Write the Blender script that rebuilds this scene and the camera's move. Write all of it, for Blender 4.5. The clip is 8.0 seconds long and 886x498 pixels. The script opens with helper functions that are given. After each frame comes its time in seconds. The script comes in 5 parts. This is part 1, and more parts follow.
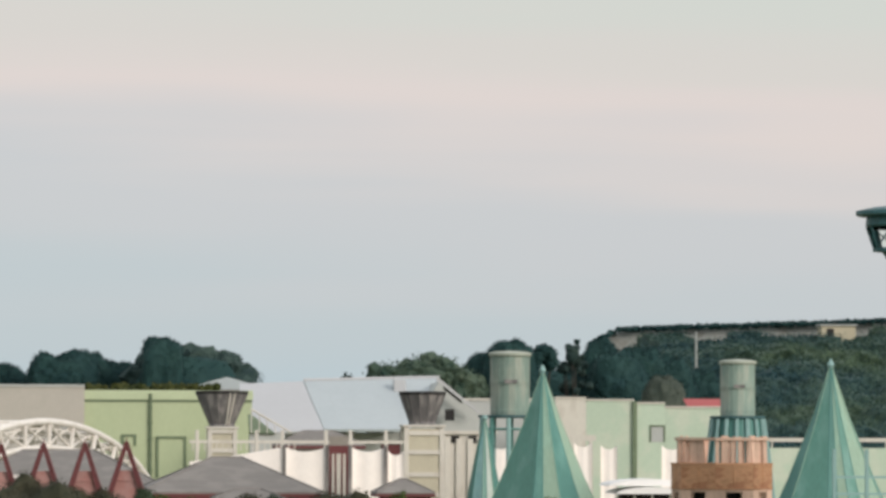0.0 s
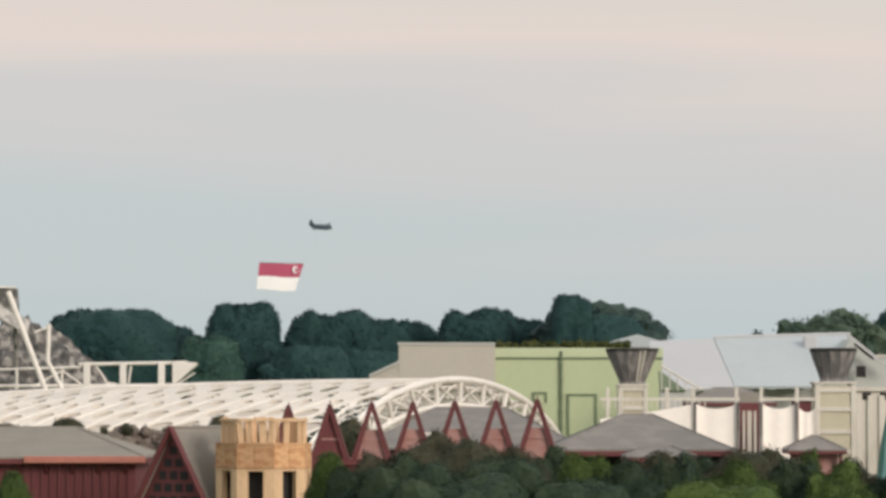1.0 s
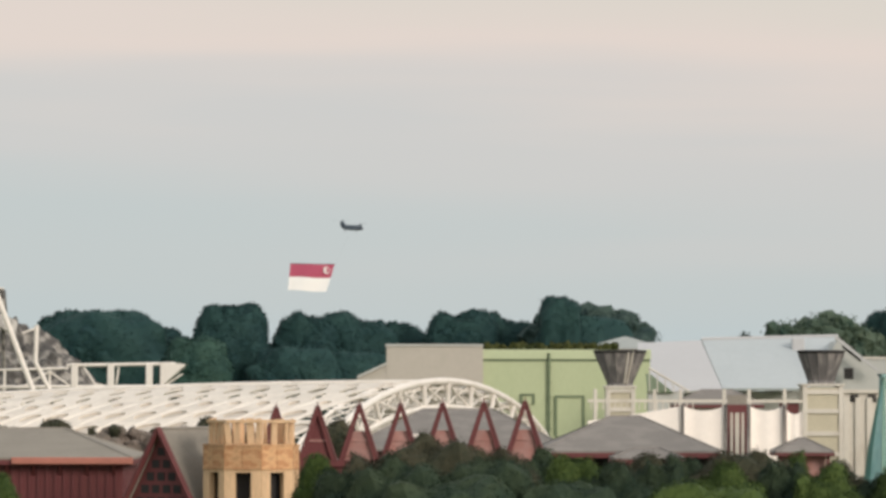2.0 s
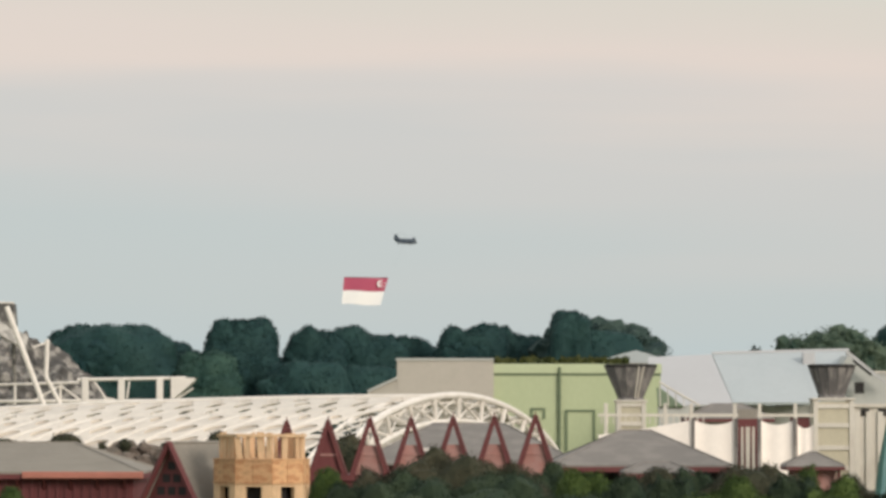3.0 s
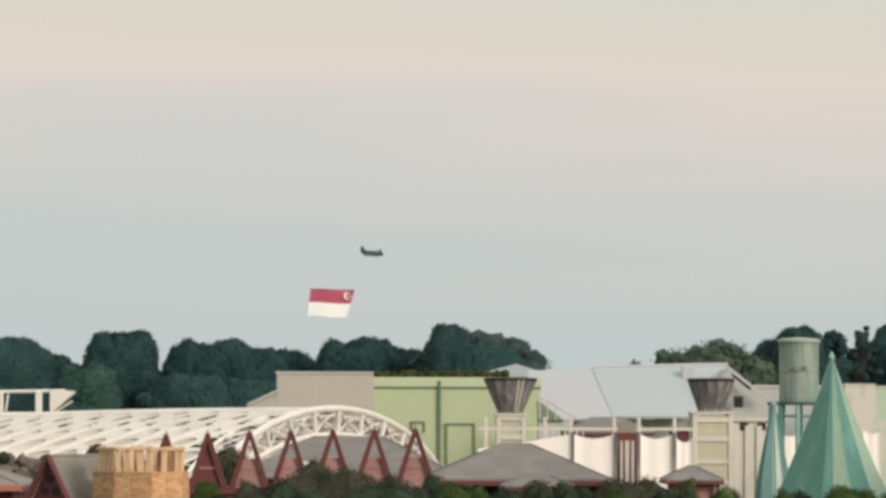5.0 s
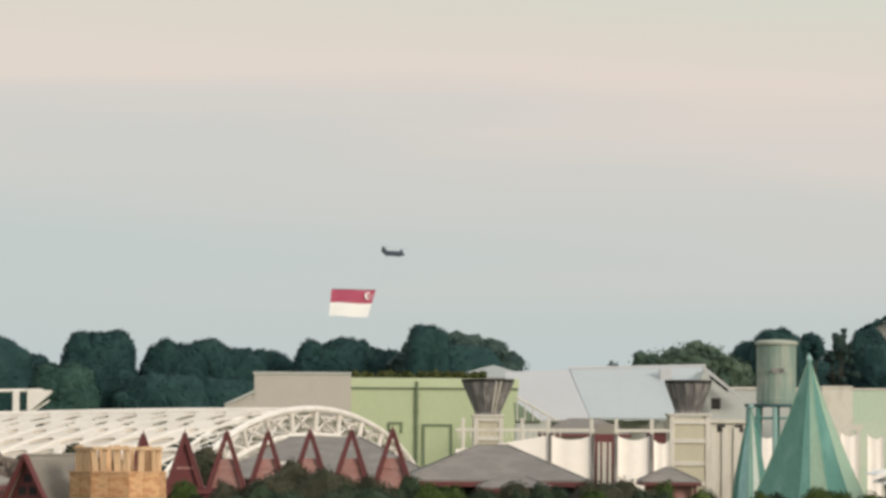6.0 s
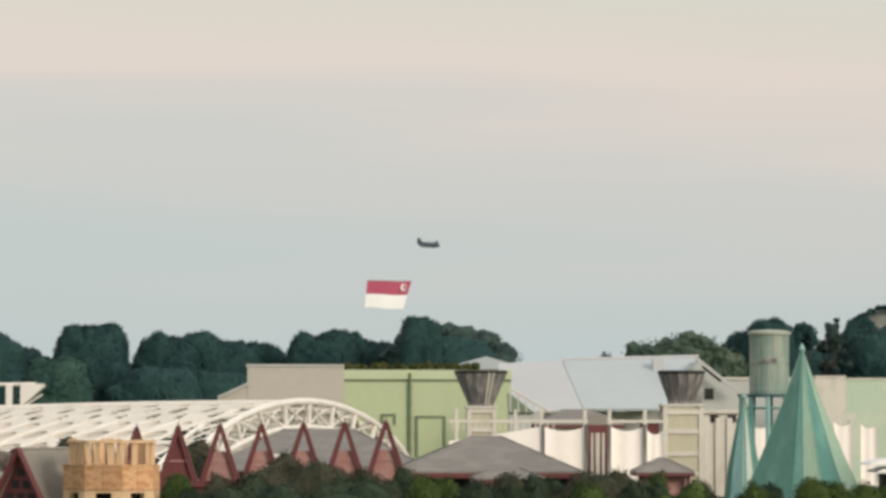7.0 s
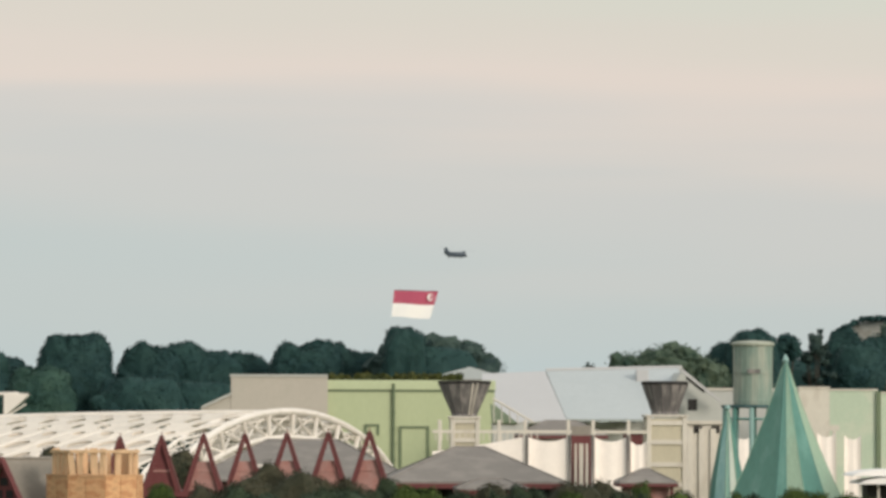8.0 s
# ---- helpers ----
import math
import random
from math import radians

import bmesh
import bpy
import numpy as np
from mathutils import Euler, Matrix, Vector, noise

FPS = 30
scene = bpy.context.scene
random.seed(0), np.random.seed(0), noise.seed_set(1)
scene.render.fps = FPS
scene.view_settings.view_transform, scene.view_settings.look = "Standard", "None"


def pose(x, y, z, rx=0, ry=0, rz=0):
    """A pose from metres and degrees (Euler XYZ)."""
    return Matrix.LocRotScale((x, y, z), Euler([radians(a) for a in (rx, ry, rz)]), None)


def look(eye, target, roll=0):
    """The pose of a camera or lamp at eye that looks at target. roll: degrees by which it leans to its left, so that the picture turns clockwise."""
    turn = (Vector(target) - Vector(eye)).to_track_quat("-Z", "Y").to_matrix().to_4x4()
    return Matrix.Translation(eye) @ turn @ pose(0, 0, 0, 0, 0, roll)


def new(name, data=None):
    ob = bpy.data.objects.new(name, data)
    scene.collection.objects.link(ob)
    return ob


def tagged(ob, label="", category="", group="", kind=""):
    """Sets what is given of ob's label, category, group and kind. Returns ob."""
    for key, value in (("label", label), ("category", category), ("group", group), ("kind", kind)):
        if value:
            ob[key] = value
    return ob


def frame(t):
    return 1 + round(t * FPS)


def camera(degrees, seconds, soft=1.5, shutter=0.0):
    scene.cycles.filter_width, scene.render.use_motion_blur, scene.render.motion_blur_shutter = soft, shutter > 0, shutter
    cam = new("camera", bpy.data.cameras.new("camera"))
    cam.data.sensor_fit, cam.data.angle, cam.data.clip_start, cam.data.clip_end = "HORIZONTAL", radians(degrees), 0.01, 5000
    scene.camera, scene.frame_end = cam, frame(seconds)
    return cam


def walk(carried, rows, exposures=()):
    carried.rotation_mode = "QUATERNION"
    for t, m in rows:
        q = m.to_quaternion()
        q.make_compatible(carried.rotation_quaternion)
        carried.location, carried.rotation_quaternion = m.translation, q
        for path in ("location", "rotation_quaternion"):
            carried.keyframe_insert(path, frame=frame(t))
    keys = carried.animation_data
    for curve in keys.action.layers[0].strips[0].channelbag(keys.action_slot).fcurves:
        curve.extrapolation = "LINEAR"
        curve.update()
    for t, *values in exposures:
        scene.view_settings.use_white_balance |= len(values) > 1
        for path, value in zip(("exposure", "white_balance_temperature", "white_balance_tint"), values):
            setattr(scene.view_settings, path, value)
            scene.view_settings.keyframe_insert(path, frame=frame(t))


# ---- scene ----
# The viewer stands still on a high place, 14 m up, and swings a long lens over a park towards a far helicopter.
EYE = 14.0
cam = camera(12.0, 8.0, soft=3.3)
SWING = [  # seconds, yaw, pitch, roll
    (0.0, -5.571, 2.576, -0.151),
    (0.1, -4.821, 2.476, -0.140),
    (0.2, -4.111, 2.353, -0.120),
    (0.3, -3.391, 2.251, -0.100),
    (0.4, -2.716, 2.160, -0.110),
    (0.5, -2.078, 2.079, -0.088),
    (0.6, -1.424, 2.017, -0.060),
    (0.7, -0.874, 1.986, -0.037),
    (0.8, -0.415, 1.965, -0.020),
    (1.0, -0.000, 1.989, 0.000),
    (1.2, -0.115, 2.037, 0.112),
    (2.3, -0.076, 2.004, -0.219),
    (2.4, 0.101, 2.085, -0.210),
    (2.5, 0.229, 2.145, -0.233),
    (2.7, 0.358, 2.205, -0.214),
    (2.8, 0.291, 2.185, -0.120),
    (3.0, -0.023, 2.203, -0.066),
    (3.2, -0.229, 2.408, -0.043),
    (3.3, -0.276, 2.538, -0.030),
    (3.5, -0.196, 2.726, -0.018),
    (3.7, -0.130, 2.760, 0.030),
    (3.8, -0.167, 2.719, 0.050),
    (4.0, -0.338, 2.698, 0.075),
    (4.2, -0.651, 2.653, 0.100),
    (4.3, -0.818, 2.636, 0.110),
    (4.5, -1.210, 2.562, 0.135),
    (4.7, -1.486, 2.437, 0.023),
    (5.8, -1.790, 2.360, -0.360),
    (6.0, -1.963, 2.401, -0.361),
    (6.2, -2.047, 2.513, -0.375),
    (6.3, -1.981, 2.549, -0.252),
    (6.5, -1.914, 2.547, -0.143),
    (6.7, -1.897, 2.433, -0.123),
    (6.8, -1.906, 2.346, -0.105),
    (7.0, -2.055, 2.288, -0.080),
    (7.2, -2.125, 2.456, -0.107),
    (7.3, -2.111, 2.515, -0.106),
    (7.5, -2.049, 2.545, -0.183),
    (7.7, -1.998, 2.497, -0.223),
    (7.8, -2.009, 2.472, -0.198),
    (8.0, -2.278, 2.429, -0.170),
]
walk(cam, [(t, pose(0, 0, EYE, 90 + pitch, roll, yaw)) for t, yaw, pitch, roll in SWING],
     exposures=[(0.0, 0.0, 6300, 9), (0.5, 0.0, 6500, 10), (1.0, 0.0, 6570, 10), (2.5, 0.0, 6660, 9), (8.0, 0.0, 6700, 7)])

# ---- light ----
SUN_FROM = Vector((0.64, -0.72, 0.38)).normalized()
world = bpy.data.worlds.new("evening_sky")
scene.world = world
world.use_nodes = True
wn, wl = world.node_tree.nodes, world.node_tree.links
wn.clear()
sky = wn.new("ShaderNodeTexSky")
sky.sky_type, sky.sun_disc = "NISHITA", False
sky.sun_elevation, sky.sun_rotation = math.asin(SUN_FROM.z), math.atan2(SUN_FROM.x, SUN_FROM.y)
clear_sky = wn.new("ShaderNodeBackground")
clear_sky.inputs["Strength"].default_value = 0.1
wl.new(sky.outputs["Color"], clear_sky.inputs["Color"])
# thin evening overcast: blue-grey low down, a rosy veil above it, pale grey overhead
coord = wn.new("ShaderNodeTexCoord")
stretch = wn.new("ShaderNodeMapping")
stretch.inputs["Scale"].default_value = (3.0, 3.0, 34.0)
stretch.inputs["Rotation"].default_value = (0.0, radians(-1.5), 0.0)
veil = wn.new("ShaderNodeTexNoise")
veil.inputs["Scale"].default_value, veil.inputs["Detail"].default_value, veil.inputs["Roughness"].default_value = 1.3, 3.0, 0.45
wl.new(coord.outputs["Generated"], stretch.inputs["Vector"])
wl.new(stretch.outputs["Vector"], veil.inputs["Vector"])
split = wn.new("ShaderNodeSeparateXYZ")
wl.new(coord.outputs["Generated"], split.inputs[0])
warp = wn.new("ShaderNodeMath")
warp.operation = "MULTIPLY_ADD"
warp.inputs[1].default_value, warp.inputs[2].default_value = 0.05, -0.025
wl.new(veil.outputs["Fac"], warp.inputs[0])
tiltx = wn.new("ShaderNodeMath")
tiltx.operation = "MULTIPLY_ADD"
tiltx.inputs[1].default_value = 0.07
wl.new(split.outputs["X"], tiltx.inputs[0])
wl.new(split.outputs["Z"], tiltx.inputs[2])
height = wn.new("ShaderNodeMath")
wl.new(tiltx.outputs[0], height.inputs[0])
wl.new(warp.outputs[0], height.inputs[1])
ramp = wn.new("ShaderNodeValToRGB")
ramp.color_ramp.interpolation = "EASE"
stops = [(0.0, (0.515, 0.60, 0.635)), (0.030, (0.545, 0.60, 0.62)), (0.060, (0.615, 0.615, 0.62)), (0.082, (0.775, 0.675, 0.63)),
         (0.098, (0.725, 0.67, 0.615)), (0.118, (0.685, 0.685, 0.62)), (0.30, (0.62, 0.66, 0.68)), (1.0, (0.50, 0.55, 0.62))]
for at_, c in stops:
    e = ramp.color_ramp.elements.new(at_)
    e.color = (*c, 1)
ramp.color_ramp.elements.remove(ramp.color_ramp.elements[0])
ramp.color_ramp.elements.remove(ramp.color_ramp.elements[-1])
wl.new(height.outputs[0], ramp.inputs["Fac"])
overcast = wn.new("ShaderNodeBackground")
overcast.inputs["Strength"].default_value = 1.0
wl.new(ramp.outputs["Color"], overcast.inputs["Color"])
both = wn.new("ShaderNodeMixShader")
both.inputs["Fac"].default_value = 0.93
world_out = wn.new("ShaderNodeOutputWorld")
wl.new(clear_sky.outputs[0], both.inputs[1])
wl.new(overcast.outputs[0], both.inputs[2])
wl.new(both.outputs[0], world_out.inputs["Surface"])

sun = new("sun", bpy.data.lights.new("sun", "SUN"))
sun.data.energy, sun.data.angle, sun.data.color = 2.5, radians(24), (1.0, 0.89, 0.79)
sun.matrix_world = look(SUN_FROM * 300, (0, 0, 0))
scene.view_settings.exposure = 0.0


# ---- materials ----
def material(name, colour, rough=0.8, metal=0.0, vary=0.16, size=1.0, bump=0.15, streak=1.0, second=None, amount=0.5, sheen=0.0):
    """A surface whose colour shifts at two scales. size: metres of the coarse patches. streak: above 1 draws them out downwards."""
    m = bpy.data.materials.new(name)
    m.use_nodes = True
    n, l = m.node_tree.nodes, m.node_tree.links
    b = n["Principled BSDF"]
    b.inputs["Roughness"].default_value, b.inputs["Metallic"].default_value = rough, metal
    c = n.new("ShaderNodeTexCoord")
    mp = n.new("ShaderNodeMapping")
    mp.inputs["Scale"].default_value = (1 / size, 1 / size, 1 / size / streak)
    l.new(c.outputs["Object"], mp.inputs["Vector"])
    info = n.new("ShaderNodeObjectInfo")
    coarse, fine = n.new("ShaderNodeTexNoise"), n.new("ShaderNodeTexNoise")
    coarse.inputs["Scale"].default_value, coarse.inputs["Detail"].default_value = 1.0, 4.0
    fine.inputs["Scale"].default_value, fine.inputs["Detail"].default_value = 9.0, 5.0
    for k in (coarse, fine):
        l.new(mp.outputs["Vector"], k.inputs["Vector"])
    add = n.new("ShaderNodeMath")
    l.new(coarse.outputs["Fac"], add.inputs[0])
    l.new(fine.outputs["Fac"], add.inputs[1])
    more = n.new("ShaderNodeMath")
    more.operation = "MULTIPLY_ADD"
    more.inputs[1].default_value = 0.35
    l.new(info.outputs["Random"], more.inputs[0])
    l.new(add.outputs[0], more.inputs[2])
    span = n.new("ShaderNodeMapRange")
    span.inputs["From Min"].default_value, span.inputs["From Max"].default_value = 0.75, 1.6
    span.inputs["To Min"].default_value, span.inputs["To Max"].default_value = 1 - vary, 1 + vary
    l.new(more.outputs[0], span.inputs["Value"])
    tone = n.new("ShaderNodeMix")
    tone.data_type = "RGBA"
    tone.inputs[6].default_value = (*colour, 1)
    tone.inputs[7].default_value = (*(second or colour), 1)
    cut = n.new("ShaderNodeMapRange")
    cut.inputs["From Min"].default_value, cut.inputs["From Max"].default_value = 0.62 - 0.25 * amount, 0.72 - 0.25 * amount
    l.new(coarse.outputs["Fac"], cut.inputs["Value"])
    l.new(cut.outputs[0], tone.inputs[0])
    mul = n.new("ShaderNodeVectorMath")
    mul.operation = "SCALE"
    l.new(tone.outputs[2], mul.inputs[0])
    l.new(span.outputs[0], mul.inputs["Scale"])
    l.new(mul.outputs[0], b.inputs["Base Color"])
    rel = n.new("ShaderNodeBump")
    rel.inputs["Strength"].default_value, rel.inputs["Distance"].default_value = bump, 0.05
    l.new(fine.outputs["Fac"], rel.inputs["Height"])
    l.new(rel.outputs["Normal"], b.inputs["Normal"])
    return m


def glass(name):
    m = bpy.data.materials.new(name)
    m.use_nodes = True
    b = m.node_tree.nodes["Principled BSDF"]
    b.inputs["Base Color"].default_value = (0.92, 0.95, 0.95, 1)
    b.inputs["Roughness"].default_value, b.inputs["IOR"].default_value = 0.03, 1.1
    b.inputs["Transmission Weight"].default_value = 1.0
    return m


def foliage(name, colour, second, scale=0.45):
    """Leaves: each clump of the crown has its own tone."""
    m = bpy.data.materials.new(name)
    m.use_nodes = True
    n, l = m.node_tree.nodes, m.node_tree.links
    b = n["Principled BSDF"]
    b.inputs["Roughness"].default_value = 0.75
    b.inputs["Specular IOR Level"].default_value = 0.2
    g, c, t = n.new("ShaderNodeNewGeometry"), n.new("ShaderNodeTexCoord"), n.new("ShaderNodeTexNoise")
    t.inputs["Scale"].default_value, t.inputs["Detail"].default_value = scale, 4.0
    l.new(c.outputs["Object"], t.inputs["Vector"])
    s = n.new("ShaderNodeMath")
    s.operation = "MULTIPLY_ADD"
    s.inputs[1].default_value = 0.28
    l.new(g.outputs["Random Per Island"], s.inputs[0])
    l.new(t.outputs["Fac"], s.inputs[2])
    k = n.new("ShaderNodeMapRange")
    k.inputs["From Min"].default_value, k.inputs["From Max"].default_value = 0.35, 0.95
    l.new(s.outputs[0], k.inputs["Value"])
    x = n.new("ShaderNodeMix")
    x.data_type = "RGBA"
    x.inputs[6].default_value, x.inputs[7].default_value = (*colour, 1), (*second, 1)
    l.new(k.outputs[0], x.inputs[0])
    l.new(x.outputs[2], b.inputs["Base Color"])
    return m


M = dict(
    ground=material("dry_lawn", (0.10, 0.12, 0.05), 0.95, vary=0.3, size=6, second=(0.16, 0.14, 0.09)),
    hillside=material("hill_soil", (0.05, 0.07, 0.04), 0.95, vary=0.3, size=9),
    # distant leaves: the blue-teal cast of haze is mixed into their colour
    far_haze_leaf=foliage("far_haze_leaf", (0.0075, 0.031, 0.036), (0.021, 0.056, 0.051), 0.18),
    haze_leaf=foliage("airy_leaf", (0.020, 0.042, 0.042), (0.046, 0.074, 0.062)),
    light_leaf=foliage("light_leaf", (0.024, 0.052, 0.040), (0.085, 0.115, 0.078)),
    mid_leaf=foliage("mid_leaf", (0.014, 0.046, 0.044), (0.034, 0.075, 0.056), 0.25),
    # the bluish first tone holds the haze over the far hill
    hill_haze_leaf=foliage("hill_haze_leaf", (0.010, 0.043, 0.062), (0.064, 0.098, 0.054), 0.035),
    dusty_leaf=foliage("dusty_leaf", (0.050, 0.070, 0.058), (0.082, 0.095, 0.075), 0.4),
    near_leaf=foliage("near_leaf", (0.010, 0.028, 0.020), (0.040, 0.058, 0.030), 0.7),
    brown_leaf=foliage("brown_leaf", (0.018, 0.029, 0.018), (0.066, 0.060, 0.036), 0.7),
    lime_leaf=foliage("lime_leaf", (0.013, 0.035, 0.010), (0.080, 0.116, 0.028), 0.9),
    bark=material("bark", (0.05, 0.045, 0.037), 0.95, vary=0.3, size=0.6, bump=0.5, streak=4),
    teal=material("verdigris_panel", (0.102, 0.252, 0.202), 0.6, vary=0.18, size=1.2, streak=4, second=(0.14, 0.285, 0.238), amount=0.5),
    # darker and paler copies of the spire panels, for shaded and lit facets
    teal_shaded=material("shaded_verdigris_panel", (0.068, 0.195, 0.165), 0.6, vary=0.18, size=1.1, streak=4, second=(0.10, 0.24, 0.205), amount=0.45),
    teal_lit=material("lit_verdigris_panel", (0.27, 0.385, 0.29), 0.65, vary=0.18, size=1.2, streak=5, second=(0.25, 0.39, 0.30), amount=0.5),
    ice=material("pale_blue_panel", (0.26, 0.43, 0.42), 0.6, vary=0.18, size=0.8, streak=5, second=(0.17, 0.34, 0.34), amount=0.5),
    ice_lit=material("lit_pale_blue_panel", (0.52, 0.58, 0.52), 0.7, vary=0.15, size=0.8, streak=4),
    teal_dark=material("verdigris_rib", (0.085, 0.225, 0.20), 0.55, vary=0.15, size=0.8, streak=3),
    teal_pale=material("pale_teal_paint", (0.24, 0.385, 0.37), 0.6, vary=0.12, size=1),
    tank=material("weathered_tank_steel", (0.215, 0.295, 0.25), 0.7, vary=0.22, size=0.8, streak=5, second=(0.31, 0.345, 0.29), amount=0.6),
    tank_rim=material("pale_tank_rim", (0.36, 0.385, 0.32), 0.6, vary=0.15, size=0.6),
    deck=material("dark_teal_deck", (0.05, 0.12, 0.13), 0.7, vary=0.2, size=0.7),
    plywood=material("raw_plywood", (0.56, 0.33, 0.17), 0.75, vary=0.42, size=0.55, streak=0.5, second=(0.38, 0.19, 0.09), amount=0.55),
    stud=material("raw_pine_stud", (0.63, 0.43, 0.26), 0.75, vary=0.25, size=0.5, streak=5),
    red_ply=material("reddish_plywood", (0.52, 0.28, 0.15), 0.75, vary=0.38, size=0.6, streak=0.5, second=(0.33, 0.155, 0.08), amount=0.55),
    red_stud=material("pinkish_stud", (0.60, 0.41, 0.31), 0.75, vary=0.25, size=0.5, streak=5),
    # near-black: the shade of interiors and openings is put into the colour
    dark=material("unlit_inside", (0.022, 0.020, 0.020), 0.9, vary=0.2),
    maroon=material("maroon_paint", (0.125, 0.029, 0.031), 0.65, vary=0.2, size=0.9, streak=3, second=(0.125, 0.032, 0.032), amount=0.45),
    rust=material("dark_red_paint", (0.125, 0.030, 0.032), 0.6, vary=0.18, size=0.7, streak=3),
    rose=material("faded_rose_board", (0.37, 0.205, 0.185), 0.75, vary=0.22, size=0.8, second=(0.33, 0.16, 0.14)),
    fascia=material("faded_red_fascia", (0.40, 0.155, 0.115), 0.65, vary=0.18, size=1),
    shingle=material("grey_shingle", (0.20, 0.185, 0.172), 0.9, vary=0.10, size=1.6, bump=0.2, second=(0.225, 0.208, 0.192)),
    pale_shingle=material("pale_grey_shingle", (0.235, 0.215, 0.185), 0.9, vary=0.14, size=1.6, bump=0.4),
    white_steel=material("white_painted_steel", (0.78, 0.735, 0.68), 0.5, vary=0.08, size=1.5, second=(0.69, 0.645, 0.585), amount=0.4),
    membrane=material("white_roof_membrane", (0.72, 0.655, 0.575), 0.65, vary=0.2, size=0.9, second=(0.60, 0.54, 0.47), amount=0.35),
    cream=material("cream_render", (0.60, 0.565, 0.50), 0.8, vary=0.10, size=1.5, streak=3, second=(0.52, 0.48, 0.42), amount=0.4),
    ochre=material("pale_ochre_panel", (0.50, 0.46, 0.35), 0.8, vary=0.12, size=1.0, streak=2),
    # membrane colour darkened to stand for shade inside the vault's openings
    recess_shade=material("shaded_roof_liner", (0.52, 0.47, 0.41), 0.9, vary=0.12, size=1.5),
    tent=material("white_fabric", (0.80, 0.735, 0.665), 0.85, vary=0.08, size=1.2),
    funnel=material("weathered_grey_board", (0.135, 0.128, 0.126), 0.85, vary=0.3, size=0.5, streak=6, second=(0.22, 0.205, 0.195), amount=0.5),
    green=material("pale_green_render", (0.445, 0.50, 0.315), 0.85, vary=0.06, size=3, streak=2, second=(0.425, 0.48, 0.30), amount=0.5),
    green_trim=material("green_parapet", (0.48, 0.54, 0.35), 0.8, vary=0.07, size=2),
    pipe=material("dull_green_pipe", (0.13, 0.17, 0.10), 0.6, vary=0.2, size=0.6),
    mint=material("mint_render", (0.47, 0.56, 0.44), 0.85, vary=0.08, size=3, second=(0.52, 0.57, 0.46)),
    beige=material("beige_grey_render", (0.46, 0.425, 0.375), 0.85, vary=0.06, size=4, second=(0.43, 0.40, 0.35)),
    hedge=foliage("dry_roof_hedge", (0.018, 0.032, 0.008), (0.080, 0.082, 0.022)),
    roof_sheet=material("pale_standing_seam", (0.42, 0.46, 0.475), 0.5, vary=0.06, size=4, second=(0.40, 0.44, 0.455)),
    roof_pale=material("lavender_white_roof", (0.465, 0.465, 0.475), 0.5, vary=0.04, size=5),
    grey_wall=material("light_grey_render", (0.44, 0.45, 0.43), 0.85, vary=0.10, size=2),
    dusty_rock=material("dusty_brown_rockwork", (0.19, 0.155, 0.13), 0.95, vary=0.4, size=0.9, bump=0.8, second=(0.14, 0.12, 0.10), amount=0.5),
    rock=material("grey_rockwork", (0.105, 0.10, 0.096), 0.95, vary=0.5, size=1.1, bump=0.8, second=(0.26, 0.245, 0.225), amount=0.5),
    pale_rock=material("pale_mottled_rockwork", (0.44, 0.42, 0.385), 0.9, vary=0.3, size=1.2, bump=0.6, second=(0.22, 0.21, 0.195), amount=0.5),
    stone=material("fort_stone", (0.32, 0.335, 0.32), 0.95, vary=0.30, size=3, second=(0.24, 0.24, 0.22), amount=0.4),
    sand=material("yellow_render", (0.48, 0.43, 0.31), 0.9, vary=0.15, size=3),
    red_roof=material("red_sheet_roof", (0.36, 0.07, 0.065), 0.6, vary=0.12, size=2),
    heli=material("dark_green_grey_paint", (0.045, 0.065, 0.090), 0.55, vary=0.2, size=3),
    heli_glass=material("cockpit_glass", (0.03, 0.04, 0.05), 0.1, vary=0.05),
    # pinker than the cloth: the haze before the flag is in the colour
    flag_red=material("hazed_flag_red_cloth", (0.46, 0.085, 0.15), 0.8, vary=0.06, size=6),
    flag_white=material("flag_white_cloth", (0.920, 0.907, 0.896), 0.8, vary=0.04, size=6),
    lamp_iron=material("dark_teal_iron", (0.036, 0.115, 0.125), 0.5, vary=0.2, size=0.2),
    lamp_glass=glass("clear_lamp_glass"),
    car_white=material("white_canopy_paint", (0.82, 0.80, 0.78), 0.4, vary=0.05, size=1),
)


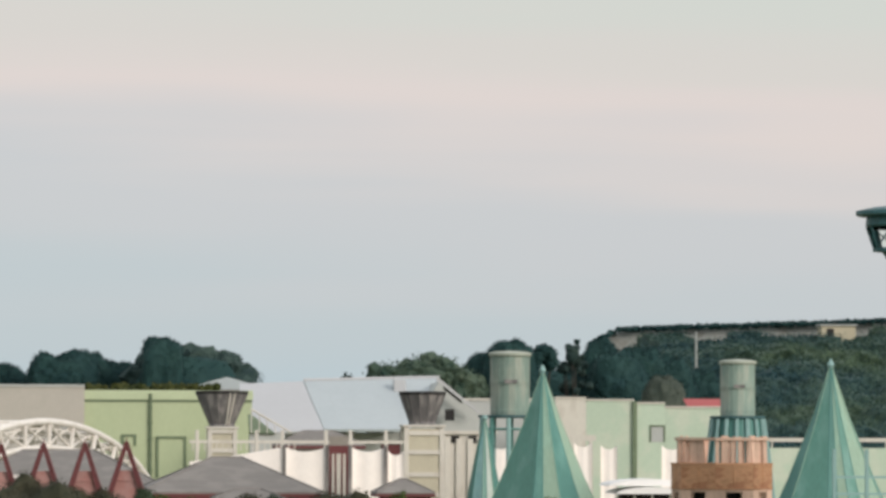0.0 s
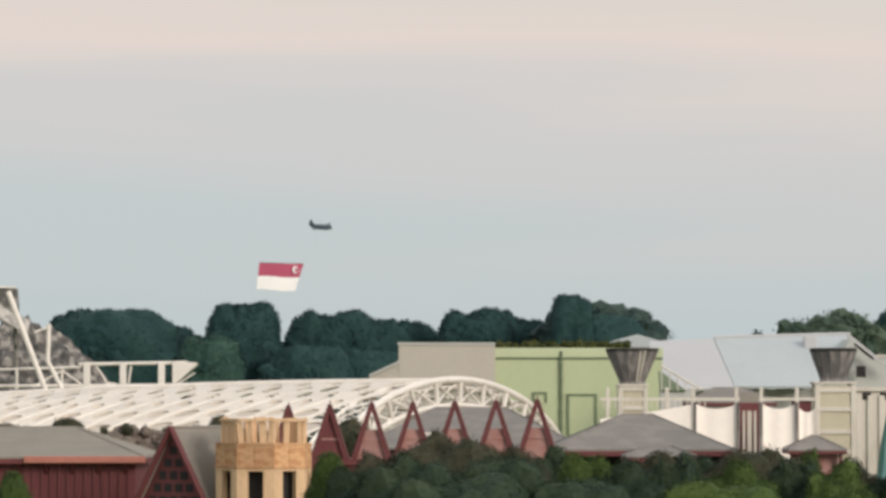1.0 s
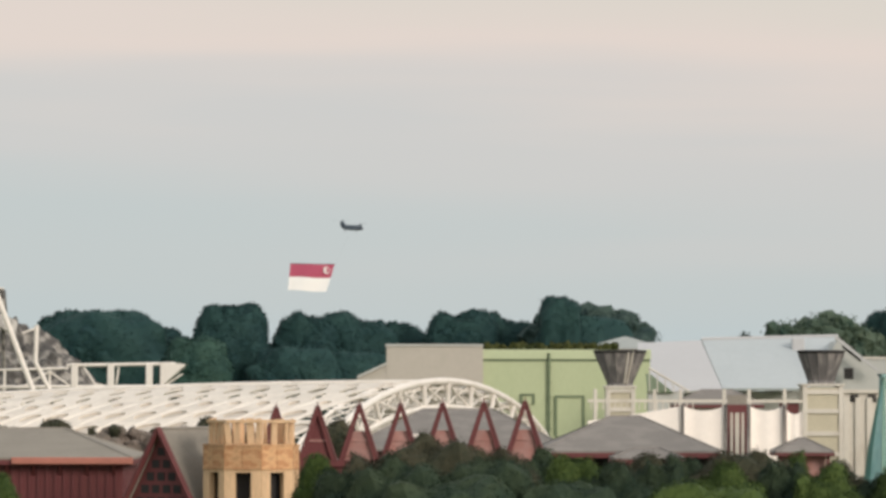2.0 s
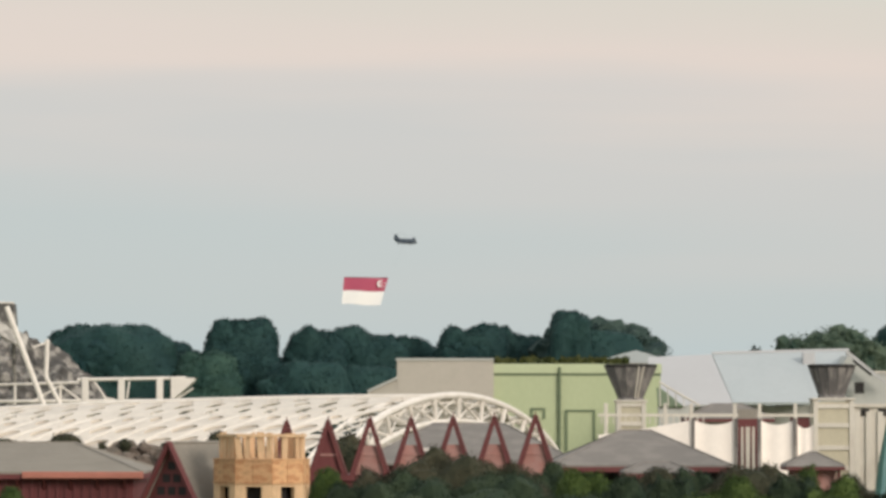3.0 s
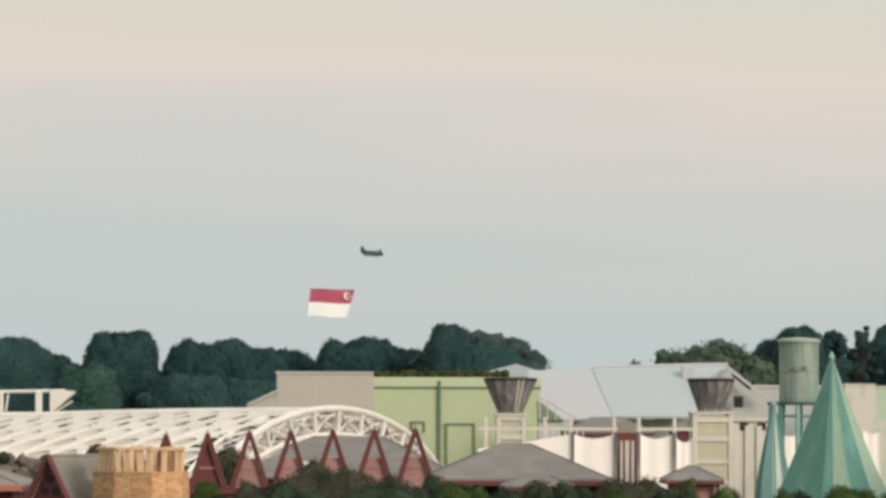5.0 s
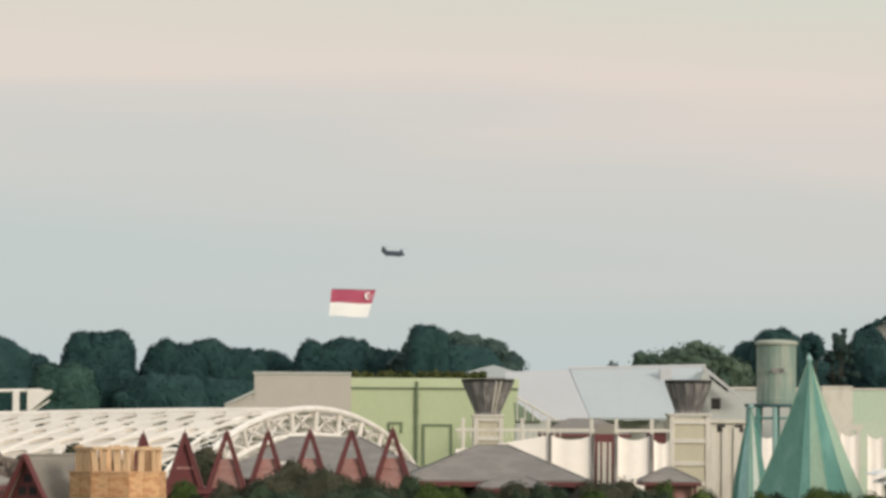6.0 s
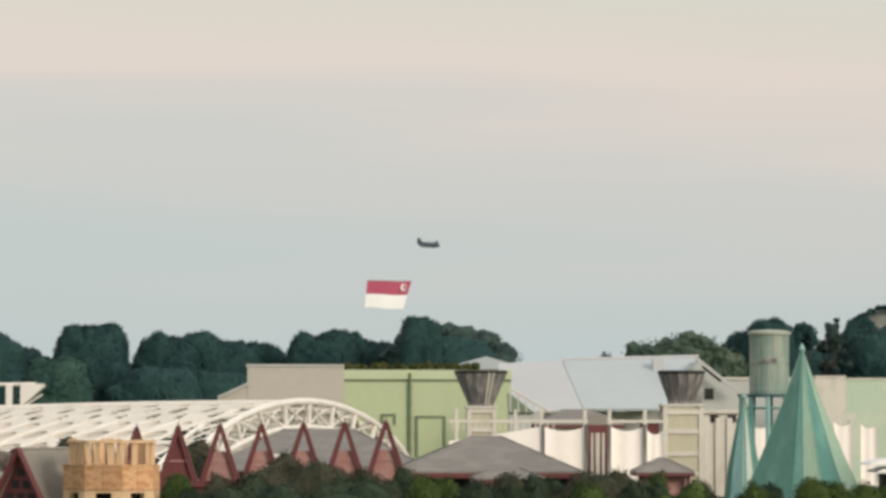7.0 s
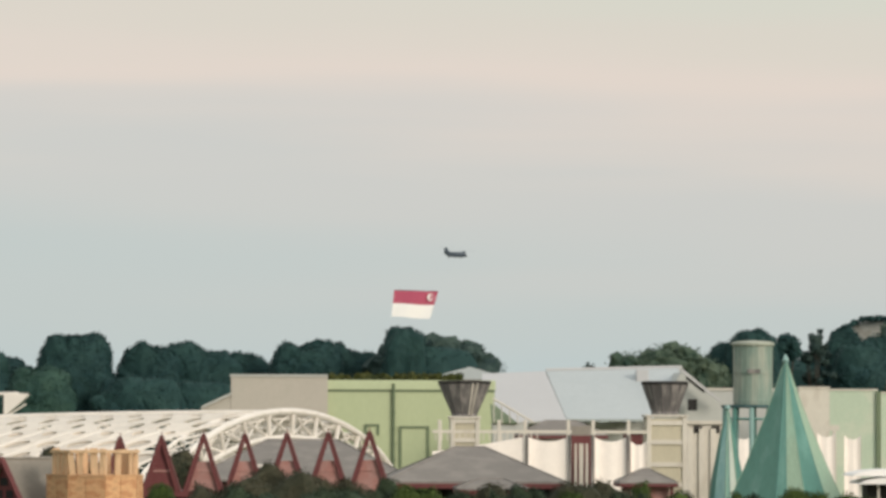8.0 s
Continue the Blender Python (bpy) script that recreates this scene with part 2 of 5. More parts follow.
# ---- building blocks ----
class Form:
    """Points and faces of one piece, to be joined into one mesh."""

    def __init__(self):
        self.v, self.f = [], []

    def add(self, pts, faces):
        k = len(self.v)
        self.v += [tuple(p) for p in pts]
        self.f += [tuple(i + k for i in q) for q in faces]
        return self

    def box(self, x0, x1, y0, y1, z0, z1):
        p = [(x, y, z) for z in (z0, z1) for x, y in ((x0, y0), (x1, y0), (x1, y1), (x0, y1))]
        return self.add(p, [(3, 2, 1, 0), (4, 5, 6, 7), (0, 1, 5, 4), (1, 2, 6, 5), (2, 3, 7, 6), (3, 0, 4, 7)])

    def prism(self, outline, y0, y1):
        """An upright outline of x, z pairs (counter-clockwise seen from -y), thick from y0 to y1."""
        k = len(outline)
        p = [(x, y0, z) for x, z in outline] + [(x, y1, z) for x, z in outline]
        return self.add(p, [tuple(range(k)), tuple(range(2 * k - 1, k - 1, -1))] + [(i, i + k, (i + 1) % k + k, (i + 1) % k) for i in range(k)])

    def slab(self, a, b, c, d, thick):
        """A flat four-cornered sheet with thickness."""
        a, b, c, d = (Vector(q) for q in (a, b, c, d))
        n = (b - a).cross(d - a).normalized() * thick
        return self.add([a, b, c, d, a - n, b - n, c - n, d - n], [(0, 1, 2, 3), (7, 6, 5, 4), (0, 4, 5, 1), (1, 5, 6, 2), (2, 6, 7, 3), (3, 7, 4, 0)])

    def bar(self, p, q, r, sides=6, r2=None):
        """A round bar from p to q."""
        p, q = Vector(p), Vector(q)
        d = (q - p).normalized()
        u = d.orthogonal().normalized()
        w = d.cross(u)
        r2 = r if r2 is None else r2
        ring = [u * math.cos(2 * math.pi * i / sides) + w * math.sin(2 * math.pi * i / sides) for i in range(sides)]
        pts = [p + o * r for o in ring] + [q + o * r2 for o in ring]
        return self.add(pts, [(i, (i + 1) % sides, (i + 1) % sides + sides, i + sides) for i in range(sides)] + [tuple(range(sides - 1, -1, -1)), tuple(range(sides, 2 * sides))])

    def turned(self, profile, sides, x=0, y=0, turn=0.0, caps=True):
        """A turned body: pairs of radius and height from the bottom up."""
        pts = []
        for r, z in profile:
            pts += [(x + r * math.cos(turn + 2 * math.pi * i / sides), y + r * math.sin(turn + 2 * math.pi * i / sides), z) for i in range(sides)]
        fs = []
        for k in range(len(profile) - 1):
            fs += [(k * sides + i, k * sides + (i + 1) % sides, (k + 1) * sides + (i + 1) % sides, (k + 1) * sides + i) for i in range(sides)]
        if caps:
            fs += [tuple(range(sides - 1, -1, -1)), tuple(range((len(profile) - 1) * sides, len(profile) * sides))]
        return self.add(pts, fs)

    def mesh(self, name):
        me = bpy.data.meshes.new(name)
        me.from_pydata(self.v, [], self.f)
        me.validate()
        me.update()
        return me


def part(name, form, mat, parent, label="", smooth=False, bevel=0.0):
    """One mesh object under a thing or a part."""
    me = form if isinstance(form, bpy.types.Mesh) else form.mesh(name)
    if not me.materials:
        me.materials.append(M[mat])
    if smooth:
        me.shade_smooth()
    ob = new(name, me)
    ob.parent = parent
    if bevel:
        b = ob.modifiers.new("worn_edge", "BEVEL")
        b.width, b.segments, b.limit_method = bevel, 1, "ANGLE"
    return tagged(ob, label)


def thing(name, x, y, z, turn, label, category, group="", kind=""):
    ob = new(name)
    ob.matrix_basis = pose(x, y, z, 0, 0, turn)
    ob.empty_display_size = 0.5
    return tagged(ob, label, category, group, kind)


# ---- ground ----
def ground():
    f = Form()
    xs = [-4600, -1500, -400, -120, 0, 120, 400, 1500, 4600]
    ys = [-900, -100, 0, 60, 130, 200, 300, 450, 700, 1200, 2400, 4700]
    f.add([(x, y, 0) for y in ys for x in xs], [(j * 9 + i, j * 9 + i + 1, (j + 1) * 9 + i + 1, (j + 1) * 9 + i) for j in range(11) for i in range(8)])
    ob = new("ground", f.mesh("ground"))
    ob.data.materials.append(M["ground"])
    tagged(ob, "dry green lawn and bare earth of the park", "ground", "", "structure")


ground()


# ---- foliage ----
def ball(level):
    bm = bmesh.new()
    bmesh.ops.create_icosphere(bm, subdivisions=level, radius=1)
    v = np.array([q.co[:] for q in bm.verts])
    f = np.array([[q.index for q in p.verts] for p in bm.faces])
    bm.free()
    return v, f


BALLS = {k: ball(k) for k in (2, 3, 4)}
GRAIN = np.random.default_rng(99).uniform(-1, 1, (32, 32, 32))


def lumps(p):
    """Smooth random relief between -1 and 1 at the points p."""
    i = np.floor(p).astype(int)
    u = p - i
    u = u * u * (3 - 2 * u)
    out = 0
    for a in (0, 1):
        for b in (0, 1):
            for c in (0, 1):
                w = (u[:, 0] if a else 1 - u[:, 0]) * (u[:, 1] if b else 1 - u[:, 1]) * (u[:, 2] if c else 1 - u[:, 2])
                out = out + w * GRAIN[(i[:, 0] + a) % 32, (i[:, 1] + b) % 32, (i[:, 2] + c) % 32]
    return out


def crown_mesh(name, clumps, leaves, leaf, mat, rng, level=2, rough=1.0, loose=1.22):
    """Uneven lobes with loose leaves all round them. clumps: rows of x, y, z, radius."""
    vs, fs, k = [], [], 0
    bv, bf = BALLS[level]
    for x, y, z, r in clumps:
        p = bv * (r * rng.uniform(0.88, 1.12, 3) * np.array([1, 1, 0.9]))
        q = p + (x, y, z)
        n = 0.30 * lumps(q * (1.4 / r) + 7.3) + 0.24 * lumps(q * (3.6 / r) + 3.1) + 0.13 * lumps(q * (9.0 / r))
        p = q + p * (n * rough)[:, None]
        vs.append(p)
        fs.append(bf + k)
        k += len(p)
    c = np.array(clumps)
    w = c[:, 3] ** 2
    pick = rng.choice(len(c), leaves, p=w / w.sum())
    d = rng.normal(0, 1, (leaves, 3))
    d /= np.linalg.norm(d, axis=1, keepdims=True)
    at_ = c[pick, :3] + d * (c[pick, 3] * rng.uniform(0.92, loose, leaves))[:, None] * np.array([1, 1, 0.88])
    u = rng.normal(0, 1, (leaves, 3))
    u /= np.linalg.norm(u, axis=1, keepdims=True)
    w2 = np.cross(u, d)
    w2 /= np.linalg.norm(w2, axis=1, keepdims=True) + 1e-9
    s = (leaf * rng.uniform(0.6, 1.4, leaves))[:, None]
    quad = np.stack([at_ - u * s, at_ - w2 * s * 0.6, at_ + u * s, at_ + w2 * s * 0.6], 1).reshape(-1, 3)
    tri = np.array([[0, 1, 2], [0, 2, 3]])
    lf = (np.arange(leaves)[:, None, None] * 4 + tri[None]).reshape(-1, 3) + k
    vs.append(quad)
    fs.append(lf)
    me = bpy.data.meshes.new(name)
    me.from_pydata(np.concatenate(vs).tolist(), [], np.concatenate(fs).tolist())
    me.materials.append(M[mat])
    me.update()
    return me


def shell_mesh(name, blobs, leaves, leaf, mat, rng, level=4, rough=1.0, loose=1.0):
    """A full crown: bulging bodies with relief at several scales and a close coat of leaves. blobs: rows of x, y, z, three half sizes, power."""
    vs, fs, k = [], [], 0
    bv, bf = BALLS[level]
    spots, areas = [], []
    for x, y, z, rx, ry, rz, p in blobs:
        d = bv / (np.abs(bv) ** p).sum(1, keepdims=True) ** (1 / p)
        base = d * np.array([rx, ry, rz])
        size = min(rx, rz)
        q = base + (x, y, z)
        n = 0.10 * lumps(q * (1.1 / size) + 5.7) + 0.09 * lumps(q * (2.6 / size) + 1.3) + 0.045 * lumps(q * (5.0 / size) + 9.1) + 0.012 * lumps(q * (11.0 / size))
        q = q + base * (n * rough)[:, None]
        vs.append(q)
        fs.append(bf + k)
        k += len(q)
        spots.append((q, d))
        areas.append(rx * rz)
    areas = np.array(areas) / sum(areas)
    for share, (q, d) in zip(areas, spots):
        m = int(leaves * share)
        tri = bf[rng.integers(0, len(bf), m)]
        mix = rng.dirichlet((1, 1, 1), m)[:, :, None]
        spot, pick = (q[tri] * mix).sum(1), tri[:, 0]
        at_ = spot + d[pick] * (leaf * loose * rng.uniform(-0.4, 1.2, m))[:, None] + rng.normal(0, leaf * 0.5, (m, 3))
        u = rng.normal(0, 1, (m, 3))
        u /= np.linalg.norm(u, axis=1, keepdims=True)
        w = np.cross(u, d[pick] + rng.normal(0, 0.3, (m, 3)))
        w /= np.linalg.norm(w, axis=1, keepdims=True) + 1e-9
        h = (leaf * rng.uniform(0.6, 1.4, m))[:, None]
        vs.append(np.stack([at_ - u * h, at_ - w * h * 0.6, at_ + u * h, at_ + w * h * 0.6], 1).reshape(-1, 3))
        fs.append((np.arange(m)[:, None, None] * 4 + np.array([[0, 1, 2], [0, 2, 3]])[None]).reshape(-1, 3) + k)
        k += 4 * m
    me = bpy.data.meshes.new(name)
    me.from_pydata(np.concatenate(vs).tolist(), [], np.concatenate(fs).tolist())
    me.materials.append(M[mat])
    me.update()
    return me


def tree(name, x, y, top, wide, deep, low, label, mat, seed, clumps=24, leaves=2600, leaf=0.28, airy=0.0, lean=0.0, group="", flat=0.0, rough=1.0, loose=1.22):
    """A tree on the ground at x, y: its top, its crown's half width and half depth, and the height at which the crown begins. airy: an open crown of loose tufts."""
    rng = np.random.default_rng(seed)
    t = thing(name, x, y, 0, 0, label, "tree", group)
    mid, half = (top + low) / 2, (top - low) / 2
    size = min(wide, half)
    p = 2.35 + 1.6 * flat
    cl = []
    if airy:
        for i in range(clumps):
            h = rng.uniform(-0.7, 1.0) if i > 2 else (0.88, 0.75, 0.6)[i]
            a = rng.uniform(0, 2 * math.pi)
            rr = (1 - abs(h) ** p) ** (1 / p)
            big = (0.40, 0.54) if i < clumps * 0.45 else (0.18, 0.30)
            r = size * rng.uniform(*big) * (1 - 0.55 * airy)
            inn = rng.uniform(0.5, 1.0) if rng.uniform() < 0.5 else 1.0
            cl.append((rr * inn * (wide - r * 0.95) * math.cos(a) + lean * h, rr * inn * max(deep - r, deep * 0.4) * math.sin(a), mid + h * (half - r * 0.85), r))
        for i in range(8 if airy < 0.5 else 0):
            u = (i - 3.5) / 4.4
            z = (1 - abs(u) ** p) ** (1 / p)
            r = size * 0.42
            cl.append((u * (wide - r * 0.7), 0, mid + z * (half - r) * rng.uniform(0.8, 1.0), r))
        part("crown", crown_mesh("crown", cl, leaves, leaf, mat, rng, 3, rough, loose), mat, t)
    else:
        blobs = [(0, 0, mid, wide * 1.0, deep * 0.92, half * 0.93, p)]
        for i in range(9):
            h, a = rng.uniform(0.0, 0.76), math.pi * (i + rng.uniform(0, 0.8)) / 9
            rr = (1 - h ** p) ** (1 / p)
            r = size * rng.uniform(0.26, 0.42)
            out = rng.uniform(0.94, 1.03)
            cl.append((rr * (wide * out - r) * math.cos(a) * 1.02, -rr * max(deep - r, 0) * math.sin(a), mid + h * (half * 0.95 - r), r))
            blobs.append((*cl[-1][:3], r * rng.uniform(0.9, 1.25), r, r * 1.0, 2.1))
        part("crown", shell_mesh("crown", blobs, leaves, leaf, mat, rng, 4, rough, loose), mat, t)
    f = Form()
    r0 = 0.02 * top + 0.1
    bend = [(0, 0, 0), (0.2, 0.1, low * 0.6), (-0.1, 0.1, low), (lean * 0.3, 0, mid)]
    for i in range(3):
        f.bar(bend[i], bend[i + 1], r0 * (1 - 0.22 * i), 8, r0 * (1 - 0.22 * (i + 1)))
    for q in cl[:9]:
        f.bar(bend[2], q[:3], r0 * 0.42, 5, r0 * 0.1)
    part("trunk", f, "bark", t)
    return t


def far_trees():
    rows = [  # x, distance, top, half width, foot of the crown, flatness, seed
        (-54.81, 700, 28.36, 11.45, 7, 1.0), (-47.83, 715, 26.27, 6.71, 7, 0.2), (-63.13, 720, 27.90, 4.83, 7, 0.3),
        (-32.93, 690, 29.9, 6.9, 6, 0.0), (-41.02, 705, 24.21, 7.56, 6, 0.2),
        (-31.43, 728, 23.76, 6.05, 6, 0.1),
        (-20.87, 695, 27.51, 5.78, 6, 0.3), (-13.04, 700, 27.98, 7.98, 6, 0.5), (-5.62, 710, 26.56, 5.52, 6, 0.2),
        (-22.24, 680, 22.20, 8.20, 5, 0.2), (-13.20, 684, 21.52, 8.25, 5, 0.2),
        (5.07, 700, 28.64, 6.94, 6, 0.3), (11.44, 705, 27.23, 5.86, 6, 0.2), (-1.35, 720, 24.62, 5.79, 6, 0.2),
        (16.61, 712, 26.60, 5.54, 6, 0.1),
    ]
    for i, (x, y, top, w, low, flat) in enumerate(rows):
        tree("far_tree", x, y, top, w, w * 0.7, low, "dark broad tree, tinted teal for haze, in a far row behind the roofs", "far_haze_leaf", 100 + i, leaves=16000, leaf=0.20, group="far trees", flat=flat, rough=1.35, loose=1.3)
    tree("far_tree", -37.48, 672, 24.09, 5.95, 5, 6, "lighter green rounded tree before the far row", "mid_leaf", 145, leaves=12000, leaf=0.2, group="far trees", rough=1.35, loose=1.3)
    tree("tall_far_tree", 21.18, 690, 30.84, 3.4, 5, 8, "tall dark tree with a rounded top above the far row", "far_haze_leaf", 131, leaves=9000, leaf=0.18, group="far trees", flat=1.5, rough=0.6)
    tree("spreading_far_tree", 26.65, 700, 29.02, 12.01, 6, 9, "spreading tree with thin airy twigs in the far row", "haze_leaf", 132, clumps=60, leaves=12000, leaf=0.22, rough=1.4, loose=1.22, airy=0.45, group="far trees")
    tree("far_tree", 24.97, 695, 27.88, 9.69, 6, 6, "dark broad tree, tinted teal for haze, in a far row behind the roofs", "far_haze_leaf", 144, leaves=9000, leaf=0.2, group="far trees", rough=1.3, loose=1.4)
    tree("far_tree", 21.86, 706, 27.25, 7.57, 6, 6, "dark broad tree, tinted teal for haze, in a far row behind the roofs", "far_haze_leaf", 133, leaves=7000, leaf=0.2, group="far trees")
    tree("pale_tree", 58.69, 640, 26.45, 8.15, 5, 12, "pale olive tree with a ragged airy crown behind a metal roof", "light_leaf", 134, clumps=46, leaves=7600, leaf=0.24, airy=0.45, group="far trees", flat=0.8, rough=1.5, loose=1.45)
    tree("pale_tree", 65.24, 648, 25.38, 5.39, 5, 10, "pale olive tree with a ragged airy crown behind a metal roof", "light_leaf", 135, clumps=24, leaves=3000, leaf=0.28, airy=0.4, group="far trees")
    tree("far_tree", 49.20, 660, 23.91, 1.59, 2, 13, "small dark tree top above a metal roof", "haze_leaf", 136, clumps=10, leaves=500, leaf=0.35, group="far trees")
    tree("dark_tree", 73.90, 650, 30.30, 4.53, 4, 8, "tall dark tree with a clumpy top beside the slope", "far_haze_leaf", 137, leaves=9000, leaf=0.18, group="slope trees")
    tree("dark_tree", 70.34, 655, 27.35, 4.39, 4, 6, "dark green tree beside the slope", "far_haze_leaf", 138, leaves=9000, leaf=0.18, group="slope trees")
    tree("thin_tree", 79.13, 650, 29.16, 2.27, 2.5, 13, "slim tree with a small dark tuft", "far_haze_leaf", 139, clumps=16, leaves=1400, leaf=0.26, airy=0.3, group="slope trees")
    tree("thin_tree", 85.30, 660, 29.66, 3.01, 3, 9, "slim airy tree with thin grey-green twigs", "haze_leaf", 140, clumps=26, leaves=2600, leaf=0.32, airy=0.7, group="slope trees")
    tree("dark_tree", 84.08, 670, 26.04, 6.74, 5, 5, "dark green tree beside the slope", "far_haze_leaf", 141, leaves=9000, leaf=0.18, group="slope trees")
    tree("dark_tree", 92.54, 665, 28.26, 5.53, 5, 5, "dark green tree beside the slope", "far_haze_leaf", 142, leaves=9000, leaf=0.18, group="slope trees")
    tree("dark_tree", 108.5, 800, 33.6, 4.6, 4.5, 8, "dark tree, tinted teal for haze, before the hill's shoulder", "far_haze_leaf", 151, leaves=9000, leaf=0.22, group="slope trees", rough=1.2)
    tree("dark_tree", 115.5, 795, 31.6, 5.6, 4.5, 7, "dark tree, tinted teal for haze, before the hill's shoulder", "far_haze_leaf", 152, leaves=9000, leaf=0.22, group="slope trees", rough=1.2)
    tree("dark_tree", 122.5, 805, 30.0, 5.2, 4.5, 7, "dark tree, tinted teal for haze, before the hill's shoulder", "far_haze_leaf", 153, leaves=9000, leaf=0.22, group="slope trees", rough=1.2)
    tree("dark_tree", 130.6, 818, 27.6, 4.6, 4.5, 7, "dark tree, tinted teal for haze, at the foot of the pale mast", "far_haze_leaf", 154, leaves=9000, leaf=0.22, group="slope trees", rough=1.2)
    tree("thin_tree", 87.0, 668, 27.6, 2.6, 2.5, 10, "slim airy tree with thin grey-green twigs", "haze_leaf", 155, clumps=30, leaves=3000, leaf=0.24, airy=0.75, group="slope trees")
    tree("dark_tree", 80.4, 676, 26.2, 4.6, 4, 6, "dark green tree beside the slope", "far_haze_leaf", 156, leaves=9000, leaf=0.18, group="slope trees", rough=1.3)
    tree("round_tree", 96.44, 640, 24.55, 3.60, 3.5, 6, "rounded grey-olive tree at the foot of the slope", "dusty_leaf", 143, leaves=7000, leaf=0.16, group="slope trees")


def far_hedge():
    rng = np.random.default_rng(17)
    cl = [(rng.uniform(-101.89, 43.95), 735 + rng.uniform(-4, 4), rng.uniform(1.5, 14.0), rng.uniform(2.0, 3.6)) for i in range(330)]
    cl += [(rng.uniform(69.93, 99.54), 690 + rng.uniform(-4, 4), rng.uniform(1.5, 15.0), rng.uniform(2.0, 3.2)) for i in range(90)]
    cl += [(-102.58 + 2.6 * i, 741 + rng.uniform(-1, 1), z + rng.uniform(-0.6, 0.6), rng.uniform(2.6, 3.4)) for i in range(58) for z in (3.0, 7.5, 12.0, 15.5)]
    ob = new("undergrowth", crown_mesh("undergrowth", cl, 16000, 0.32, "far_haze_leaf", rng, 2, 1.4, 1.35))
    tagged(ob, "dark continuous undergrowth below the far trees", "undergrowth", "", "stuff")


def ridge(x):
    """Height of the hill's crest, by the distance across."""
    k = (x - 133.53) / (203.24 - 133.53)
    k = max(0.0, min(1.25, k))
    return 36.12 + (40.81 - 36.12) * min(1.0, k * 7) + (43.36 - 40.81) * k


def hill():
    f = Form()
    nx, ny = 40, 14
    x0, x1 = 116.10, 283.68
    for j in range(ny):
        for i in range(nx):
            x = x0 + (x1 - x0) * i / (nx - 1)
            q = j / (ny - 1)
            rise = math.sin(min(1.0, q * 1.35) * math.pi / 2) ** 1.3
            start = max(0.0, min(1.0, (x - x0) / (136.21 - x0)))
            f.v.append((x, 830 + 270 * q, -0.4 + rise * start * (ridge(x) - 5.5) + 0.6 * noise.noise((x * 0.05, q * 6, 0))))
    f.f = [(j * nx + i, j * nx + i + 1, (j + 1) * nx + i + 1, (j + 1) * nx + i) for j in range(ny - 1) for i in range(nx - 1)]
    ob = part("hill", f, "hillside", None, smooth=True)
    tagged(ob, "wooded hill rising behind the park", "hill", "", "structure")
    rng = np.random.default_rng(7)
    mx, my = 260, 90
    gx, gq = np.meshgrid(np.linspace(126.0, 262.0, mx), np.linspace(0.0, 0.70, my))
    crest = np.array([ridge(v) for v in gx.ravel()])
    px, pq = gx.ravel(), gq.ravel()
    begin = np.clip((px - 126.0) / 12.0, 0, 1) ** 0.6
    rise = np.sin(np.minimum(1.0, pq * 1.35) * math.pi / 2) ** 1.3
    low = np.where(((px > 146.5) & (px < 157.5)) | ((px > 169) & (px < 175)) | (px > 204), 0.9, np.where((px < 147) | ((px > 191) & (px < 200)), 5.0, 3.7))
    p = np.stack([px, 830 + 270 * pq, begin * np.minimum(rise * (crest - 5.5) + 5.0 * (1 - 0.5 * pq), crest - low - 1.0)], 1)
    n = 1.3 * lumps(p / 7.0) + 0.9 * lumps(p / 3.1 + 4.4) + 0.5 * lumps(p / 1.3 + 8.2)
    p[:, 2] += n * np.where(pq > 0.5, 0.55, 1.0)
    p[:, 1] -= 2.0 * n
    p[:, 2] = np.minimum(p[:, 2], crest - low)
    quads = np.array([(j * mx + i, j * mx + i + 1, (j + 1) * mx + i + 1, (j + 1) * mx + i) for j in range(my - 1) for i in range(mx - 1)])
    m = 90000
    pick = rng.integers(0, len(p), m)
    at_ = p[pick] + rng.normal(0, 0.5, (m, 3)) + np.array([0, -0.3, 0.0])
    u, w = rng.normal(0, 1, (m, 3)), rng.normal(0, 1, (m, 3))
    u *= 0.36 / np.linalg.norm(u, axis=1, keepdims=True)
    w *= 0.22 / np.linalg.norm(w, axis=1, keepdims=True)
    leaf = np.stack([at_ - u, at_ - w, at_ + u, at_ + w], 1).reshape(-1, 3)
    me = bpy.data.meshes.new("hill_wood")
    me.from_pydata(np.concatenate([p, leaf]).tolist(), [], np.concatenate([quads, np.arange(4 * m).reshape(-1, 4) + len(p)]).tolist())
    me.materials.append(M["hill_haze_leaf"])
    me.update()
    wood = new("hill_wood", me)
    tagged(wood, "dense dark green wood covering the hillside", "wood", "", "stuff")
    t = thing("fort_wall", 171.43, 1028, 0, 0, "long weathered stone wall along the hill's crest", "wall")
    g = Form()
    n = 24
    cx = 171.43
    for i in range(n):
        a, b = 137.57 + i * 4.3, 137.57 + (i + 1) * 4.3
        g.slab((a - cx, 0, ridge(a) - 6.0), (b - cx, 0, ridge(b) - 6.0), (b - cx, 0, ridge(b) - 0.6), (a - cx, 0, ridge(a) - 0.6), 1.2)
    part("wall", g, "stone", t)
    cl = [(x, 1026 + rng.uniform(-1, 1), ridge(x) - 0.25 + rng.uniform(-0.15, 0.15), rng.uniform(0.45, 0.8)) for x in np.arange(136.90, 252.67, 0.5)]
    hedge = new("crest_hedge", crown_mesh("crest_hedge", cl, 6000, 0.35, "far_haze_leaf", rng))
    tagged(hedge, "thin dark hedge line along the hill's crest", "hedge", "", "stuff")
